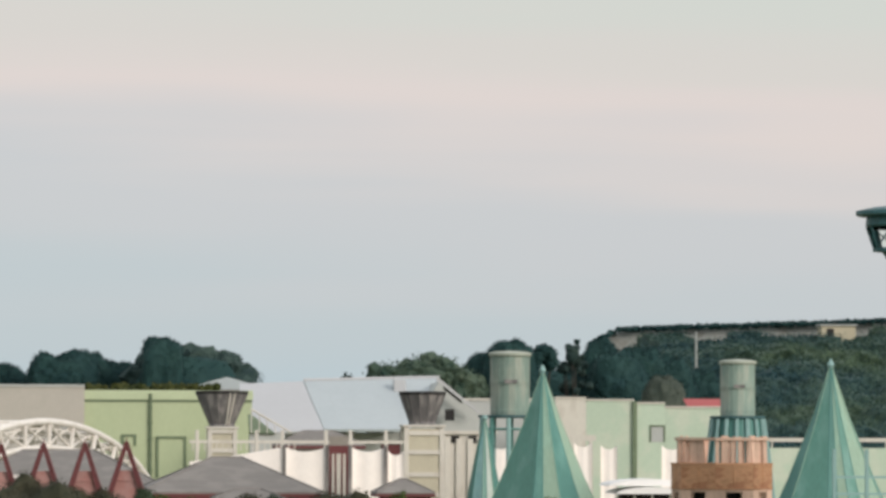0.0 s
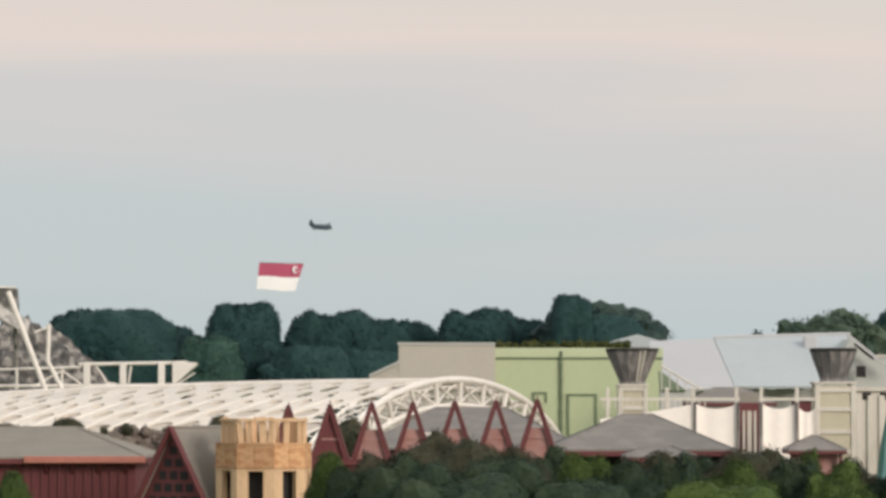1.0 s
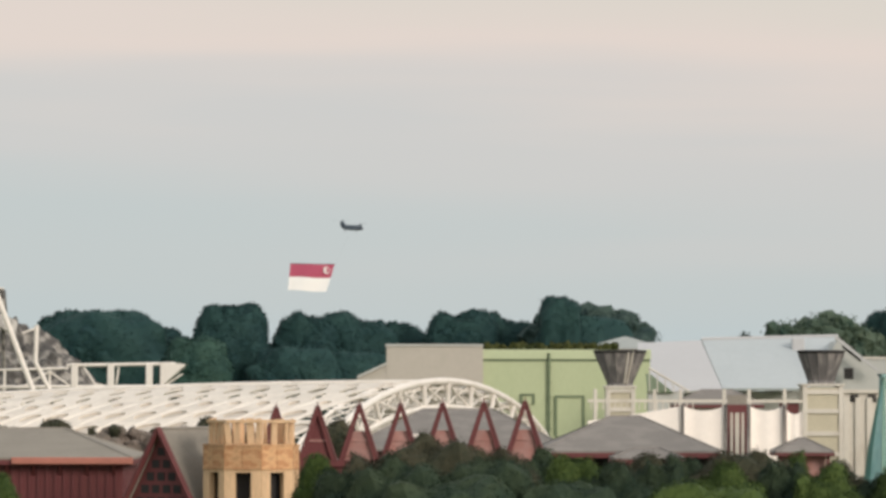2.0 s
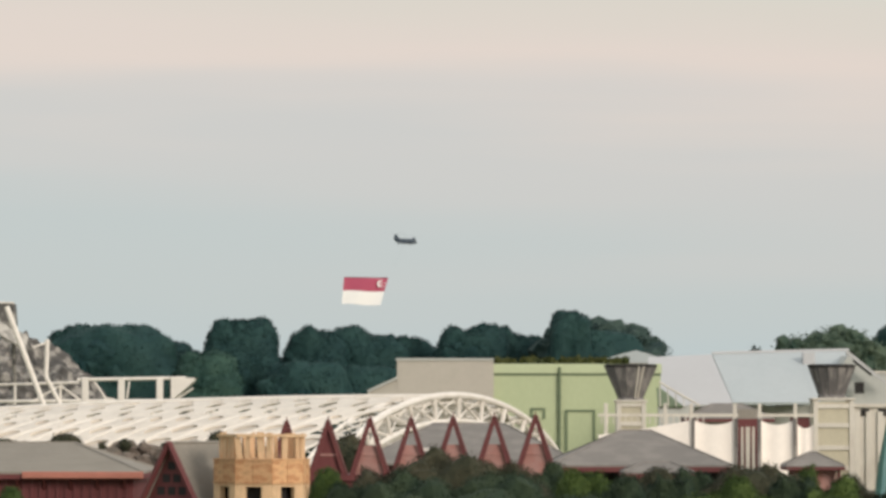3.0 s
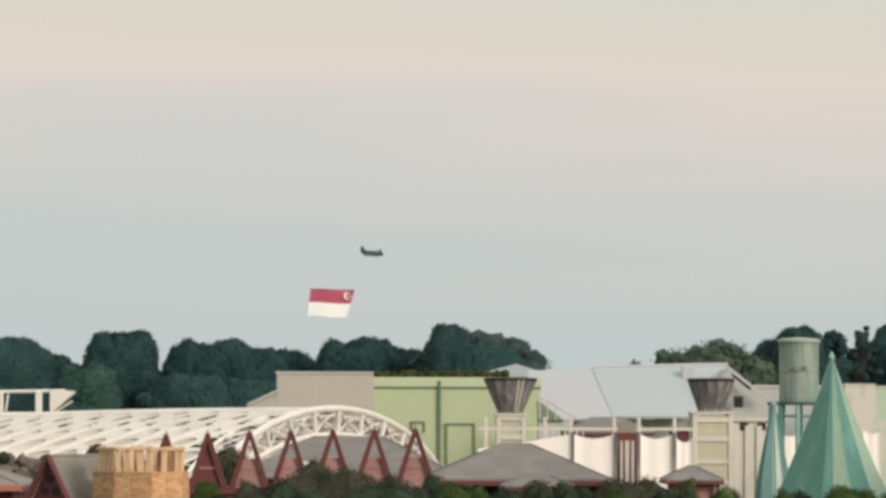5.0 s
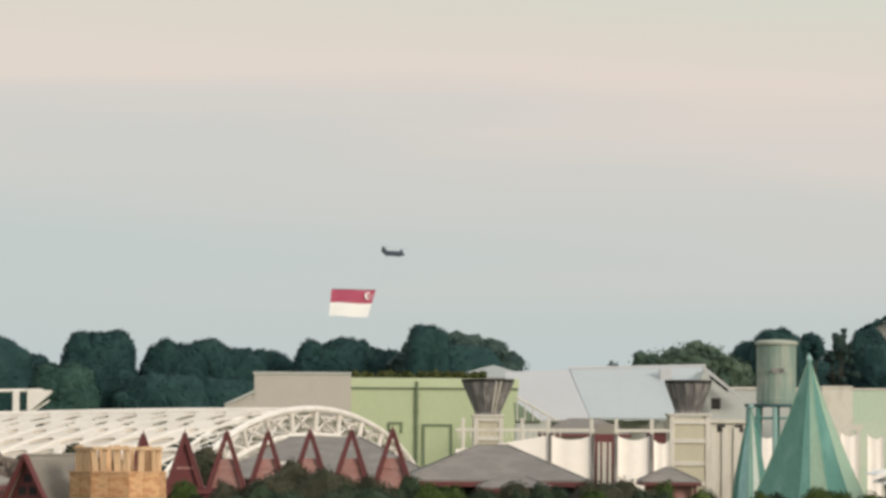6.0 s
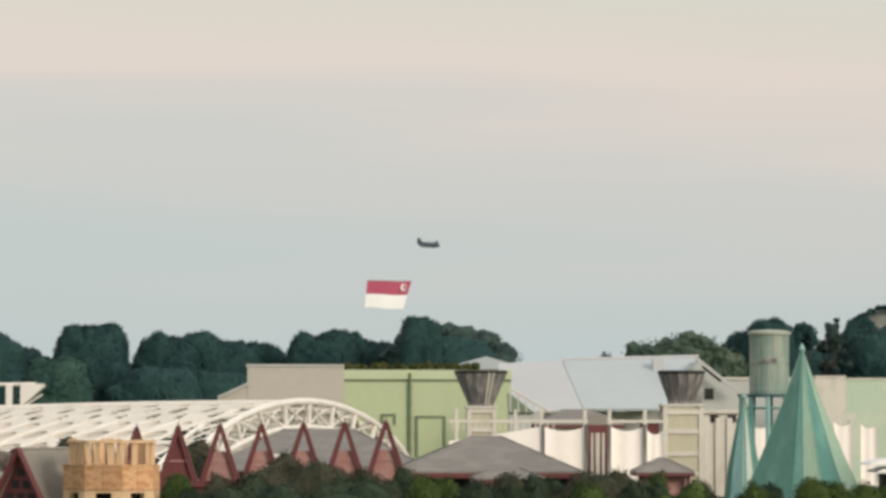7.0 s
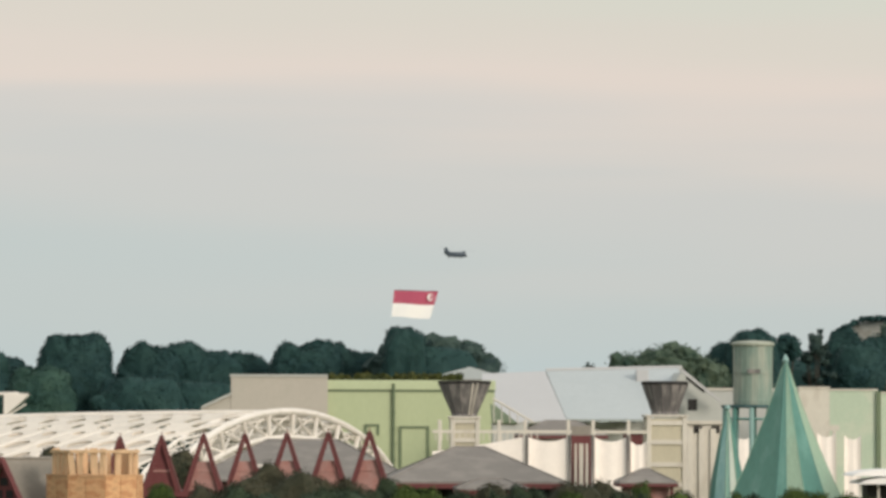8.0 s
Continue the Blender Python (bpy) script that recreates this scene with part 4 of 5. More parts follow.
# ---- fabric fence, towers with funnels ----
def funnel_tower(x, y, half, top, funnel_low, funnel_top, r_low, r_top, rows, label):
    t = thing("funnel_tower", x, y, 0, 0, label, "tower", "funnel towers")
    part("core", Form().box(-half + 0.12, half - 0.12, 0.12, 2 * half - 0.12, 0, top - 0.1), "ochre", t, "pale ochre recessed panels")
    for a in (-half, half - 0.34):
        for b in (0, 2 * half - 0.34):
            part("corner_post", Form().box(a, a + 0.34, b, b + 0.34, 0, top), "cream", t, bevel=0.03)
    for z in rows:
        part("rail", Form().box(-half + 0.34, half - 0.34, 0.0, 0.14, z - 0.16, z + 0.16), "cream", t)
        part("side_rail", Form().box(half - 0.14, half, 0.34, 2 * half - 0.34, z - 0.16, z + 0.16), "cream", t)
    part("cap", Form().box(-half - 0.1, half + 0.1, -0.1, 2 * half + 0.1, top + 0.002, top + 0.18), "cream", t, bevel=0.04)
    f = part("funnel", Form().turned([(r_low, funnel_low), (r_low + 0.55 * (r_top - r_low), funnel_low + 0.5 * (funnel_top - funnel_low)), (r_top, funnel_top), (r_top - 0.15, funnel_top + 0.02), (r_low, funnel_low + 0.6)], 14, 0, half), "funnel", t, "weathered grey board funnel")
    for k in range(14):
        a = 2 * math.pi * k / 14
        c, s = math.cos(a), math.sin(a)
        part("batten", Form().bar((r_low * c, half + r_low * s, funnel_low), ((r_top + 0.03) * c, half + (r_top + 0.03) * s, funnel_top), 0.055, 4), "funnel", f)
    part("rim", Form().turned([(r_top + 0.02, funnel_top), (r_top + 0.1, funnel_top + 0.06), (r_top + 0.1, funnel_top + 0.2), (r_top - 0.05, funnel_top + 0.24)], 14, 0, half), "dark", f)
    for deg in (-74, -62) if half < 1.2 else ():
        c, q = math.cos(radians(deg)), math.sin(radians(deg))
        part("pale_post", Form().bar(((r_low + 0.08) * c, half + (r_low + 0.08) * q, funnel_low), ((r_top + 0.04) * c, half + (r_top + 0.04) * q, funnel_top + 0.05), 0.075, 5), "cream", f, "pale timber post")
    part("collar", Form().turned([(r_low + 0.1, top + 0.18), (r_low + 0.02, funnel_low + 0.05)], 14, 0, half), "funnel", f)


def sag(u):
    return 0.30 * (1 - (2 * u - 1) ** 2)


def fence():
    y = 290
    t = thing("fabric_fence", 18.51, y, 0, 0, "white fabric fence sagging between cream and dark posts", "fence")
    ox = 18.51
    for a, b, za, zb in ((10.81, 17.15, 12.37, 13.38), (17.42, 20.14, 13.38, 13.38), (22.01, 24.18, 13.38, 13.38), (24.49, 25.58, 13.14, 13.14),
                         (31.57, 33.05, 13.57, 13.57), (37.40, 38.65, 13.73, 13.73), (39.27, 40.43, 13.57, 13.57), (43.54, 44.94, 13.57, 13.57), (33.28, 37.17, 13.42, 13.42)):
        f, n = Form(), 12
        pts = []
        for k in range(n + 1):
            u = k / n
            top = za + (zb - za) * (1 - (1 - u) ** 2) - sag(u)
            wave = 0.10 * math.sin(u * 9)
            pts += [(a + (b - a) * u - ox, wave, top), (a + (b - a) * u - ox, wave * 0.4, 0.4)]
        f.add(pts + [(p[0], p[1] + 0.03, p[2]) for p in pts], [(2 * k + 1, 2 * k + 3, 2 * k + 2, 2 * k) for k in range(n)] + [(2 * k + 26, 2 * k + 28, 2 * k + 29, 2 * k + 27) for k in range(n)] + [(2 * k, 2 * k + 2, 2 * k + 28, 2 * k + 26) for k in range(n)])
        part("fabric_panel", f, "tent", t, smooth=True)
    for x in (17.30, 20.26, 21.85, 24.30):
        part("post", Form().box(x - ox - 0.11, x - ox + 0.11, -0.12, 0.06, 0, 13.53), "funnel", t, "dark timber post")
    t = thing("cream_pergola", 18.89, 296, 0, 0, "cream pergola rails and posts above the fabric fence", "pergola")
    ox = 18.89
    part("rail", Form().box(11.03 - ox, 26.11 - ox, 0, 0.3, 13.64, 13.84), "cream", t)
    for x in (11.55, 15.71, 17.54, 20.60, 22.34, 24.84):
        part("post", Form().box(x - ox - 0.12, x - ox + 0.12, -0.02, 0.26, 0, 14.56), "cream", t, bevel=0.02)
    for k in range(18):
        x = 11.27 - ox + k * 0.42
        part("baluster", Form().box(x - 0.04, x + 0.04, 0.1, 0.2, 13.13, 13.64), "cream", t)
    t = thing("red_frame_gate", 21.29, 293, 0, 0, "red-brown timber gate frame with splayed legs", "gate")
    w = 0.67
    part("header", Form().box(-w, w, 0, 0.25, 12.94, 13.49), "maroon", t)
    part("lintel_board", Form().box(-w, w, 0.06, 0.2, 13.53, 14.16), "pale_shingle", t)
    for s in (-1, 1):
        part("leg", Form().slab((s * w - 0.1, 0.05, 0), (s * w + 0.12, 0.05, 0), (s * w * 0.86 + 0.1, 0.05, 12.94), (s * w * 0.86 - 0.1, 0.05, 12.94), -0.2), "maroon", t)
        part("inner_leg", Form().slab((s * w * 0.2 - 0.08, 0.1, 0), (s * w * 0.2 + 0.08, 0.1, 0), (s * w * 0.35 + 0.07, 0.1, 12.94), (s * w * 0.35 - 0.07, 0.1, 12.94), -0.15), "maroon", t)
    t = thing("small_shingle_roof", 22.39, 330, 0, 0, "low brown-grey shingle roof behind the pergola", "pavilion")
    hip_roof(t, 3.45, 2.8, 1.24, 13.51, 14.58, 0.25, "shingle", "maroon", 0.2)
    part("wall", Form().box(-3.10, 3.10, -2.3, 2.3, 0, 13.51), "cream", t)
    t = thing("red_kiosk", 27.03, 315, 0, 0, "small red kiosk behind the fence", "kiosk")
    part("wall", Form().box(-0.84, 0.76, 0, 2, 0, 13.58), "maroon", t)
    part("roof", Form().box(-1.01, 0.84, -0.2, 2.2, 13.58, 13.83), "pale_shingle", t)
    t = thing("white_hall", 32.46, 312, 0, 0, "off-white hall wall with shallow pilasters", "building")
    w = 1.92
    part("wall", Form().box(-w, w, 0, 6, 0, 14.33), "cream", t)
    for k in range(5):
        x = -w + 0.2 + k * (2 * w - 0.4) / 4
        part("pilaster", Form().box(x - 0.2, x + 0.2, -0.18, 0, 0, 14.00), "cream", t)
    part("cornice", Form().box(-w - 0.1, w + 0.1, -0.25, 6, 14.33, 14.59), "cream", t)
    for k in range(2):
        part("window", Form().box(-w + 0.5 + k * 1.3, -w + 1.1 + k * 1.3, -0.06, 0.05, 13.67, 14.21), "dark", t)
    t = thing("open_pergola", 39.38, 302, 0, 0, "cream open frame of posts and beams", "frame")
    ox = 39.38
    for x in (38.45, 40.18):
        part("post", Form().box(x - ox - 0.14, x - ox + 0.14, 0, 0.28, 0, 14.20), "cream", t)
    part("beam", Form().box(38.17 - ox, 40.54 - ox, -0.02, 0.3, 13.88, 14.28), "cream", t)


def hip_roof(t, wide, deep, ridge_half, eave, top, thick, mat="shingle", fascia="", drop=0.3):
    """A hipped roof over the thing's origin: half width and half depth at the eaves, half length of the ridge."""
    a = [(-wide, -deep, eave), (wide, -deep, eave), (wide, deep, eave), (-wide, deep, eave), (-ridge_half, 0, top), (ridge_half, 0, top)]
    f = Form().add(a + [(x, y, z - thick * 0.5) for x, y, z in a[:4]], [(0, 1, 5, 4), (1, 2, 5), (2, 3, 4, 5), (3, 0, 4), (9, 8, 7, 6), (0, 6, 7, 1), (1, 7, 8, 2), (2, 8, 9, 3), (3, 9, 6, 0)])
    r = part("roof", f, mat, t)
    for p, q in ((a[0], a[4]), (a[1], a[5]), (a[4], a[5]), (a[2], a[5]), (a[3], a[4])):
        part("ridge_tile", Form().bar(p, q, 0.07, 5), mat, r)
    n = max(2, int(math.hypot(deep, top - eave) / 0.42))
    for k in range(1, n):
        u = k / n
        x0, x1 = -wide + (wide - ridge_half) * u, wide - (wide - ridge_half) * u
        yy, zz = -deep * (1 - u), eave + (top - eave) * u
        part("shingle_course", Form().box(x0 + 0.05, x1 - 0.05, yy - 0.01, yy + 0.05, zz - 0.02, zz + 0.012), mat, r)
    if fascia:
        part("fascia", Form().box(-wide + 0.05, wide - 0.05, -deep - 0.06, -deep + 0.04, eave - thick * 0.5 - drop, eave - thick * 0.5 + 0.02).box(wide - 0.06, wide + 0.05, -deep + 0.04, deep, eave - thick * 0.5 - drop, eave - thick * 0.5 + 0.02).box(-wide - 0.05, -wide + 0.06, -deep + 0.04, deep, eave - thick * 0.5 - drop, eave - thick * 0.5 + 0.02), fascia, t, "red painted fascia board")


funnel_tower(27.91, 300, 1.45, 14.80, 15.17, 17.14, 0.93, 1.61, (14.40, 13.03, 11.43, 9.98), "cream tower with ochre panels carrying a grey board funnel")
funnel_tower(14.41, 320, 1.12, 14.69, 15.03, 17.35, 0.94, 1.93, (14.51, 13.06), "short cream tower carrying a wide grey board funnel")
fence()


# ---- pavilions and the red hall ----
def pavilions():
    t = thing("grey_pavilion", 11.07, 240, 0, 0, "wide pavilion with a grey hipped shingle roof and red fascia", "pavilion")
    hip_roof(t, 5.02, 6.0, 0.84, 11.04, 12.91, 0.3, "shingle", "maroon", 0.25)
    for x in (-4.5, -2.2, 0, 2.2, 4.5):
        part("column", Form().box(x - 0.15, x + 0.15, -5.6, -5.3, 0, 10.91), "rust", t)
    # black block stands for the shade under the roof
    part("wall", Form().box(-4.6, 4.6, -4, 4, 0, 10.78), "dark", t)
    t = thing("porch_roof", 11.65, 228, 0, 0, "low porch with a grey roof and red fascia", "porch")
    hip_roof(t, 1.90, 2.2, 0.73, 10.76, 11.25, 0.25, "shingle", "maroon", 0.22)
    part("wall", Form().box(-1.6, 1.6, -1.6, 1.6, 0, 10.70), "maroon", t)
    t = thing("small_pavilion", 21.64, 246, 0, 0, "small pavilion with a low grey hipped roof and red edge", "pavilion")
    hip_roof(t, 1.71, 1.8, 0.20, 10.87, 11.63, 0.2, "shingle", "maroon", 0.16)
    for x in (-1.4, 0, 1.4):
        part("column", Form().box(x - 0.1, x + 0.1, -1.5, -1.3, 0, 10.77), "maroon", t)
    part("wall", Form().box(-1.3, 1.3, -1.0, 1.2, 0, 10.73), "rose", t)
    t = thing("inner_hall", 1.66, 258, 0, 0, "grey-roofed hall below the open end of the lattice vault", "building")
    hip_roof(t, 6.64, 9.0, 2.14, 10.96, 13.24, 0.3, "shingle", "", 0.2)
    part("wall", Form().box(-5.88, 5.88, -8, 8, 0, 10.89), "maroon", t)
    part("edge_beam", Form().box(-4.15, -1.38, -9.3, -9.1, 11.65, 11.82), "white_steel", t)


def red_hall():
    y = 215
    t = thing("red_gabled_hall", -1.53, y, 0, 0, "maroon hall crowned by a row of sharp open gables", "building")
    ox = -1.53
    foot = 10.77
    part("wall", Form().box(-8.19 - ox, 6.23 - ox, 0.1, 5, 0, foot), "maroon", t)
    part("sill_beam", Form().box(-8.19 - ox, 6.23 - ox, -0.15, 0.098, foot - 0.3, foot), "rust", t)
    for k, (x, z) in enumerate(((-7.87, 13.48), (-5.76, 13.54), (-3.63, 13.63), (-1.53, 13.65), (0.61, 13.71), (2.71, 13.74), (4.81, 13.80))):
        w = 0.385 * (z - foot) - 0.10
        cx = x - ox
        m = foot + 0.36 * (z - foot)
        g = part("gable_frame", Form().box(cx - w * 0.60, cx + w * 0.60, -0.06, 0.06, m - 0.05, m + 0.05), "rose", t, "sharp open maroon gable")
        for s in (-1, 1):
            lean = [(cx + s * w, foot), (cx + s * (w - 0.25), foot), (cx - s * 0.02, z - 0.35), (cx, z), (cx + s * 0.09, z - 0.05)]
            part("rafter", Form().prism(lean if s < 0 else lean[::-1], -0.2 - 0.004 * (s > 0), 0.16 - 0.004 * (s > 0)), "maroon", g)
            part("barge_edge", Form().bar((cx + s * w, -0.2, foot), (cx + s * 0.05, -0.2, z), 0.06, 5), "rust", g)
        infill = 0.97 if k < 2 else 0.52
        zz = foot + infill * (z - foot)
        part("infill", Form().prism([(cx - w + 0.1, foot + 0.002), (cx + w - 0.1, foot + 0.002), (cx + (w - 0.1) * (1 - infill), zz), (cx - (w - 0.1) * (1 - infill), zz)], 0.0, 0.05), "maroon" if k < 2 else "rose", g, "faded rose boarding")
        part("finial", Form().bar((cx, -0.05, z - 0.05), (cx, -0.05, z + 0.22), 0.05, 6, 0.02), "rust", g)


def chalets():
    t = thing("red_chalet", -23.20, 210, 0, 0, "long red boarded chalet with a grey shingle roof", "building")
    hip_roof(t, 8.68, 5.5, 4.95, 11.06, 12.41, 0.3, "pale_shingle", "maroon", 0.22)
    part("porch_fascia", Form().box(2.9, 8.78, -5.72, -5.58, 10.72, 10.98), "fascia", t, "salmon painted fascia board", bevel=0.03)
    part("gutter", Form().bar((2.9, -5.66, 11.0), (8.78, -5.66, 11.0), 0.05, 6), "fascia", t)
    w = 8.25
    part("wall", Form().box(-w, w, -4.9, 4.9, 0, 10.92), "maroon", t)
    x = -w + 0.2
    while x < w:
        part("batten", Form().box(x - 0.05, x + 0.05, -4.99, -4.9, 8.50, 10.76), "rust", t)
        x += 0.42
    for k in range(9):
        x = w - 0.5 - k * 1.3
        part("bracket", Form().slab((x, -4.9, 10.15), (x + 0.16, -4.9, 10.15), (x + 0.16, -5.5, 10.81), (x, -5.5, 10.81), 0.12), "maroon", t)
    # steep red gable with square lights
    t = thing("steep_gable_house", -12.51, 196, 0, -34, "steep maroon gable with square dark lights and a grey roof", "house")
    top, foot, half, long = 12.48, 8.74, 2.15, 4.2
    part("gable_wall", Form().prism([(-half, foot), (half, foot), (0, top)], 0.0, 0.25), "maroon", t)
    part("body", Form().box(-half + 0.05, half - 0.05, 0.3, long, 0, foot), "maroon", t)
    for s in (-1, 1):
        a, b = (s * (half + 0.12), -0.2, foot - 0.1), (s * (half + 0.12), long, foot - 0.1)
        r = part("roof", Form().slab(*((a, b, (0, long, top + 0.12), (0, -0.2, top + 0.12)) if s > 0 else (b, a, (0, -0.2, top + 0.12), (0, long, top + 0.12))), 0.14), "pale_shingle", t, "pale grey shingle slope")
        part("barge_board", Form().bar((s * (half + 0.1), -0.24, foot - 0.1), (0, -0.24, top + 0.05), 0.15, 6), "maroon", r)
    for row, n in ((11.64, 1), (11.06, 2), (10.48, 3), (9.90, 4), (9.32, 5)):
        for i in range(n):
            x = (i - (n - 1) / 2) * 0.62
            part("window", Form().box(x - 0.21, x + 0.21, -0.03, 0.02, row - 0.38, row), "dark", t)
    t = thing("planted_bank", -17.91, 262, 0, 0, "grey-brown rockwork bank with scrub between the roofs", "bank")
    rng = np.random.default_rng(55)
    cl = [(rng.uniform(-11.24, 7.03), rng.uniform(-2, 1.5), 11.0 + rng.uniform(-0.8, 0.75), rng.uniform(0.25, 0.65)) for i in range(150)]
    part("rubble", crown_mesh("rubble", cl, 10, 0.05, "dusty_rock", rng, 2, 1.4), "dusty_rock", t, "grey-brown rubble of boulders")
    cl = [(rng.uniform(-11.24, 7.03), rng.uniform(-2.2, 1), 11.15 + rng.uniform(-0.9, 0.75), rng.uniform(0.15, 0.36)) for i in range(46)]
    part("scrub", crown_mesh("scrub", cl, 4500, 0.09, "brown_leaf", rng, 2, 1.4, 1.4), "brown_leaf", t)
    part("bank", Form().box(-11.59, 7.38, -1.5, 2.5, 0, 11.0), "dusty_rock", t)


pavilions()
red_hall()
chalets()


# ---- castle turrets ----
# facet tones paint the sunlit and shaded sides of each spire
FOLDS = ((-84, 1.0, "teal"), (-17, 0.97, "teal_shaded"), (-6, 0.92, "teal_lit"), (13, 1.0, "teal_shaded"), (43, 0.93, "teal_lit"), (86, 1.0, "teal"), (130, 0.93, "teal_lit"), (180, 1.0, "teal_shaded"), (228, 0.93, "teal_lit"))
FOLDS_WIDE = ((-86, 1.0, "teal_shaded"), (-58, 0.99, "teal"), (-14, 0.96, "teal_shaded"), (-3, 0.92, "teal_lit"), (9, 0.97, "teal"), (24, 0.94, "teal_lit"), (56, 1.0, "teal"), (90, 1.0, "teal_shaded"), (140, 0.93, "teal_lit"), (185, 1.0, "teal_shaded"), (232, 0.93, "teal_lit"))
FOLDS_SLIM = ((-86, 1.0, "teal_shaded"), (-52, 0.97, "ice"), (-12, 1.0, "teal"), (2, 0.92, "ice_lit"), (26, 1.0, "teal_shaded"), (92, 0.95, "ice"), (150, 1.0, "teal_shaded"), (215, 0.95, "ice"))


def spire(x, y, top, radius, eave, folds, label, finial=0.3, full=0.0):
    """A folded verdigris spire of single panels with ribs, on a drum. folds: angle of each edge, its reach, the lit or
    shaded panel tone after it.
    """
    t = thing("spire_turret", x, y, 0, -90, label, "turret", "spires")
    prof = [(0.035, top), (radius * (0.26 + 0.12 * full), top - 0.30 * (top - eave)), (radius * (0.60 + 0.12 * full), top - 0.65 * (top - eave)), (radius * 0.86, top - 0.89 * (top - eave)), (radius, eave)]
    n = len(folds)
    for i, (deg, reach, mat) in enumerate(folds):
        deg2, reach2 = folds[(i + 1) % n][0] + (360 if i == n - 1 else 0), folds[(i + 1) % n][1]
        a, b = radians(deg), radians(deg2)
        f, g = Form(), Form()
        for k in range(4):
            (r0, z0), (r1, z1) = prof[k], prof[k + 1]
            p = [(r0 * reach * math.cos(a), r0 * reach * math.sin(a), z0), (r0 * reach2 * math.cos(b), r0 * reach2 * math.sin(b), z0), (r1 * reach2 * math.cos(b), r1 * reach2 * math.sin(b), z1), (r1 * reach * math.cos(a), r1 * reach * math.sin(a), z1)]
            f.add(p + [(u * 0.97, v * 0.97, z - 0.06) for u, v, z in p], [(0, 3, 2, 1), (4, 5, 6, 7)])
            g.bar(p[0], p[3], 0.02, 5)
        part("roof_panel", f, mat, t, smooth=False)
        # pale ribs on outward edges, dark ones in the creases: shading by colour
        part("rib", g, "teal_dark" if reach < 0.98 else "teal_lit", t)
    part("finial", Form().turned([(0.07, top - 0.15), (0.16, top + 0.02), (0.11, top + 0.14), (0.02, top + finial)], 8), "teal_pale", t)
    part("cornice", Form().turned([(radius * 0.80, eave - 0.5), (radius * 0.9, eave - 0.1), (radius * 0.9, eave - 0.002)], 12), "teal_dark", t)
    part("drum", Form().turned([(radius * 0.78, 0), (radius * 0.78, eave - 0.5)], 12), "cream", t)


def tank_tower(x, y, k, top, label, skirt=True):
    """A round tank on a deck over a flared skirt of battens. k: its scale beside the other one."""
    t = thing("tank_tower", x, y, 0, 0, label, "tank", "tank towers")
    r, h = 1.056 * k, 3.38 * k
    low = top - h
    q = part("tank", Form().turned([(r * 0.97, low), (r, low + 0.1), (r * 0.99, top - 0.22), (r * 0.99, top - 0.2)], 22), "tank", t, "streaked pale green steel tank")
    for z in (low + 0.48 * h, low + 0.52 * h, low + 0.08 * h):
        part("hoop", Form().turned([(r + 0.012, z - 0.03), (r + 0.03, z), (r + 0.012, z + 0.03)], 22), "tank", q)
    for i in range(22):
        a = 2 * math.pi * i / 22
        part("stave_seam", Form().bar((r * math.cos(a), r * math.sin(a), low), (r * math.cos(a), r * math.sin(a), top - 0.2), 0.007, 4), "tank_rim", q)
    part("rim", Form().turned([(r + 0.02, top - 0.24), (r + 0.10, top - 0.18), (r + 0.10, top - 0.05), (r * 0.85, top + 0.02), (0.05, top + 0.08)], 22), "tank_rim", t, "pale rolled rim")
    part("maker_plate", Form().slab((-0.42 * k, -r - 0.03, low + 0.50 * h), (0.28 * k, -r - 0.03, low + 0.50 * h), (0.28 * k, -r - 0.03, low + 0.56 * h), (-0.42 * k, -r - 0.03, low + 0.56 * h), 0.02), "funnel", t)
    d = r * 1.62
    part("deck", Form().turned([(d * 0.96, low - 0.16), (d, low - 0.1), (d, low - 0.002), (d * 0.9, low)], 16), "deck", t, "dark overhanging deck")
    if not skirt:
        for i in range(10):
            a = 2 * math.pi * (i + 0.25) / 10
            c, s = math.cos(a), math.sin(a)
            part("leg", Form().bar((d * 1.15 * c, d * 1.15 * s, 0), (d * 0.9 * c, d * 0.9 * s, low - 0.15), 0.13, 6), "teal_pale" if i % 2 else "teal_dark", t)
            e_ = 2 * math.pi * (i + 1.25) / 10
            part("brace", Form().bar((d * 0.92 * c, d * 0.92 * s, low - 0.75), (d * 0.92 * math.cos(e_), d * 0.92 * math.sin(e_), low - 0.75), 0.07, 5), "teal_dark", t)
        return
    part("skirt_core", Form().turned([(d * 1.75, 0), (d * 1.45, low * 0.45), (d * 1.12, low - 3.4 * k), (d * 0.88, low - 0.17)], 16), "teal_dark", t)
    for i in range(16):
        a = 2 * math.pi * (i + 0.5) / 16
        c, s = math.cos(a), math.sin(a)
        f = Form()
        pr = [(d * 0.93, low - 0.17), (d * 1.17, low - 3.4 * k), (d * 1.50, low * 0.45), (d * 1.80, 0)]
        for j in range(3):
            f.bar((pr[j][0] * c, pr[j][0] * s, pr[j][1]), (pr[j + 1][0] * c, pr[j + 1][0] * s, pr[j + 1][1]), 0.13 * k, 5)
        part("batten", f, "teal_pale", t, "pale teal flared batten")


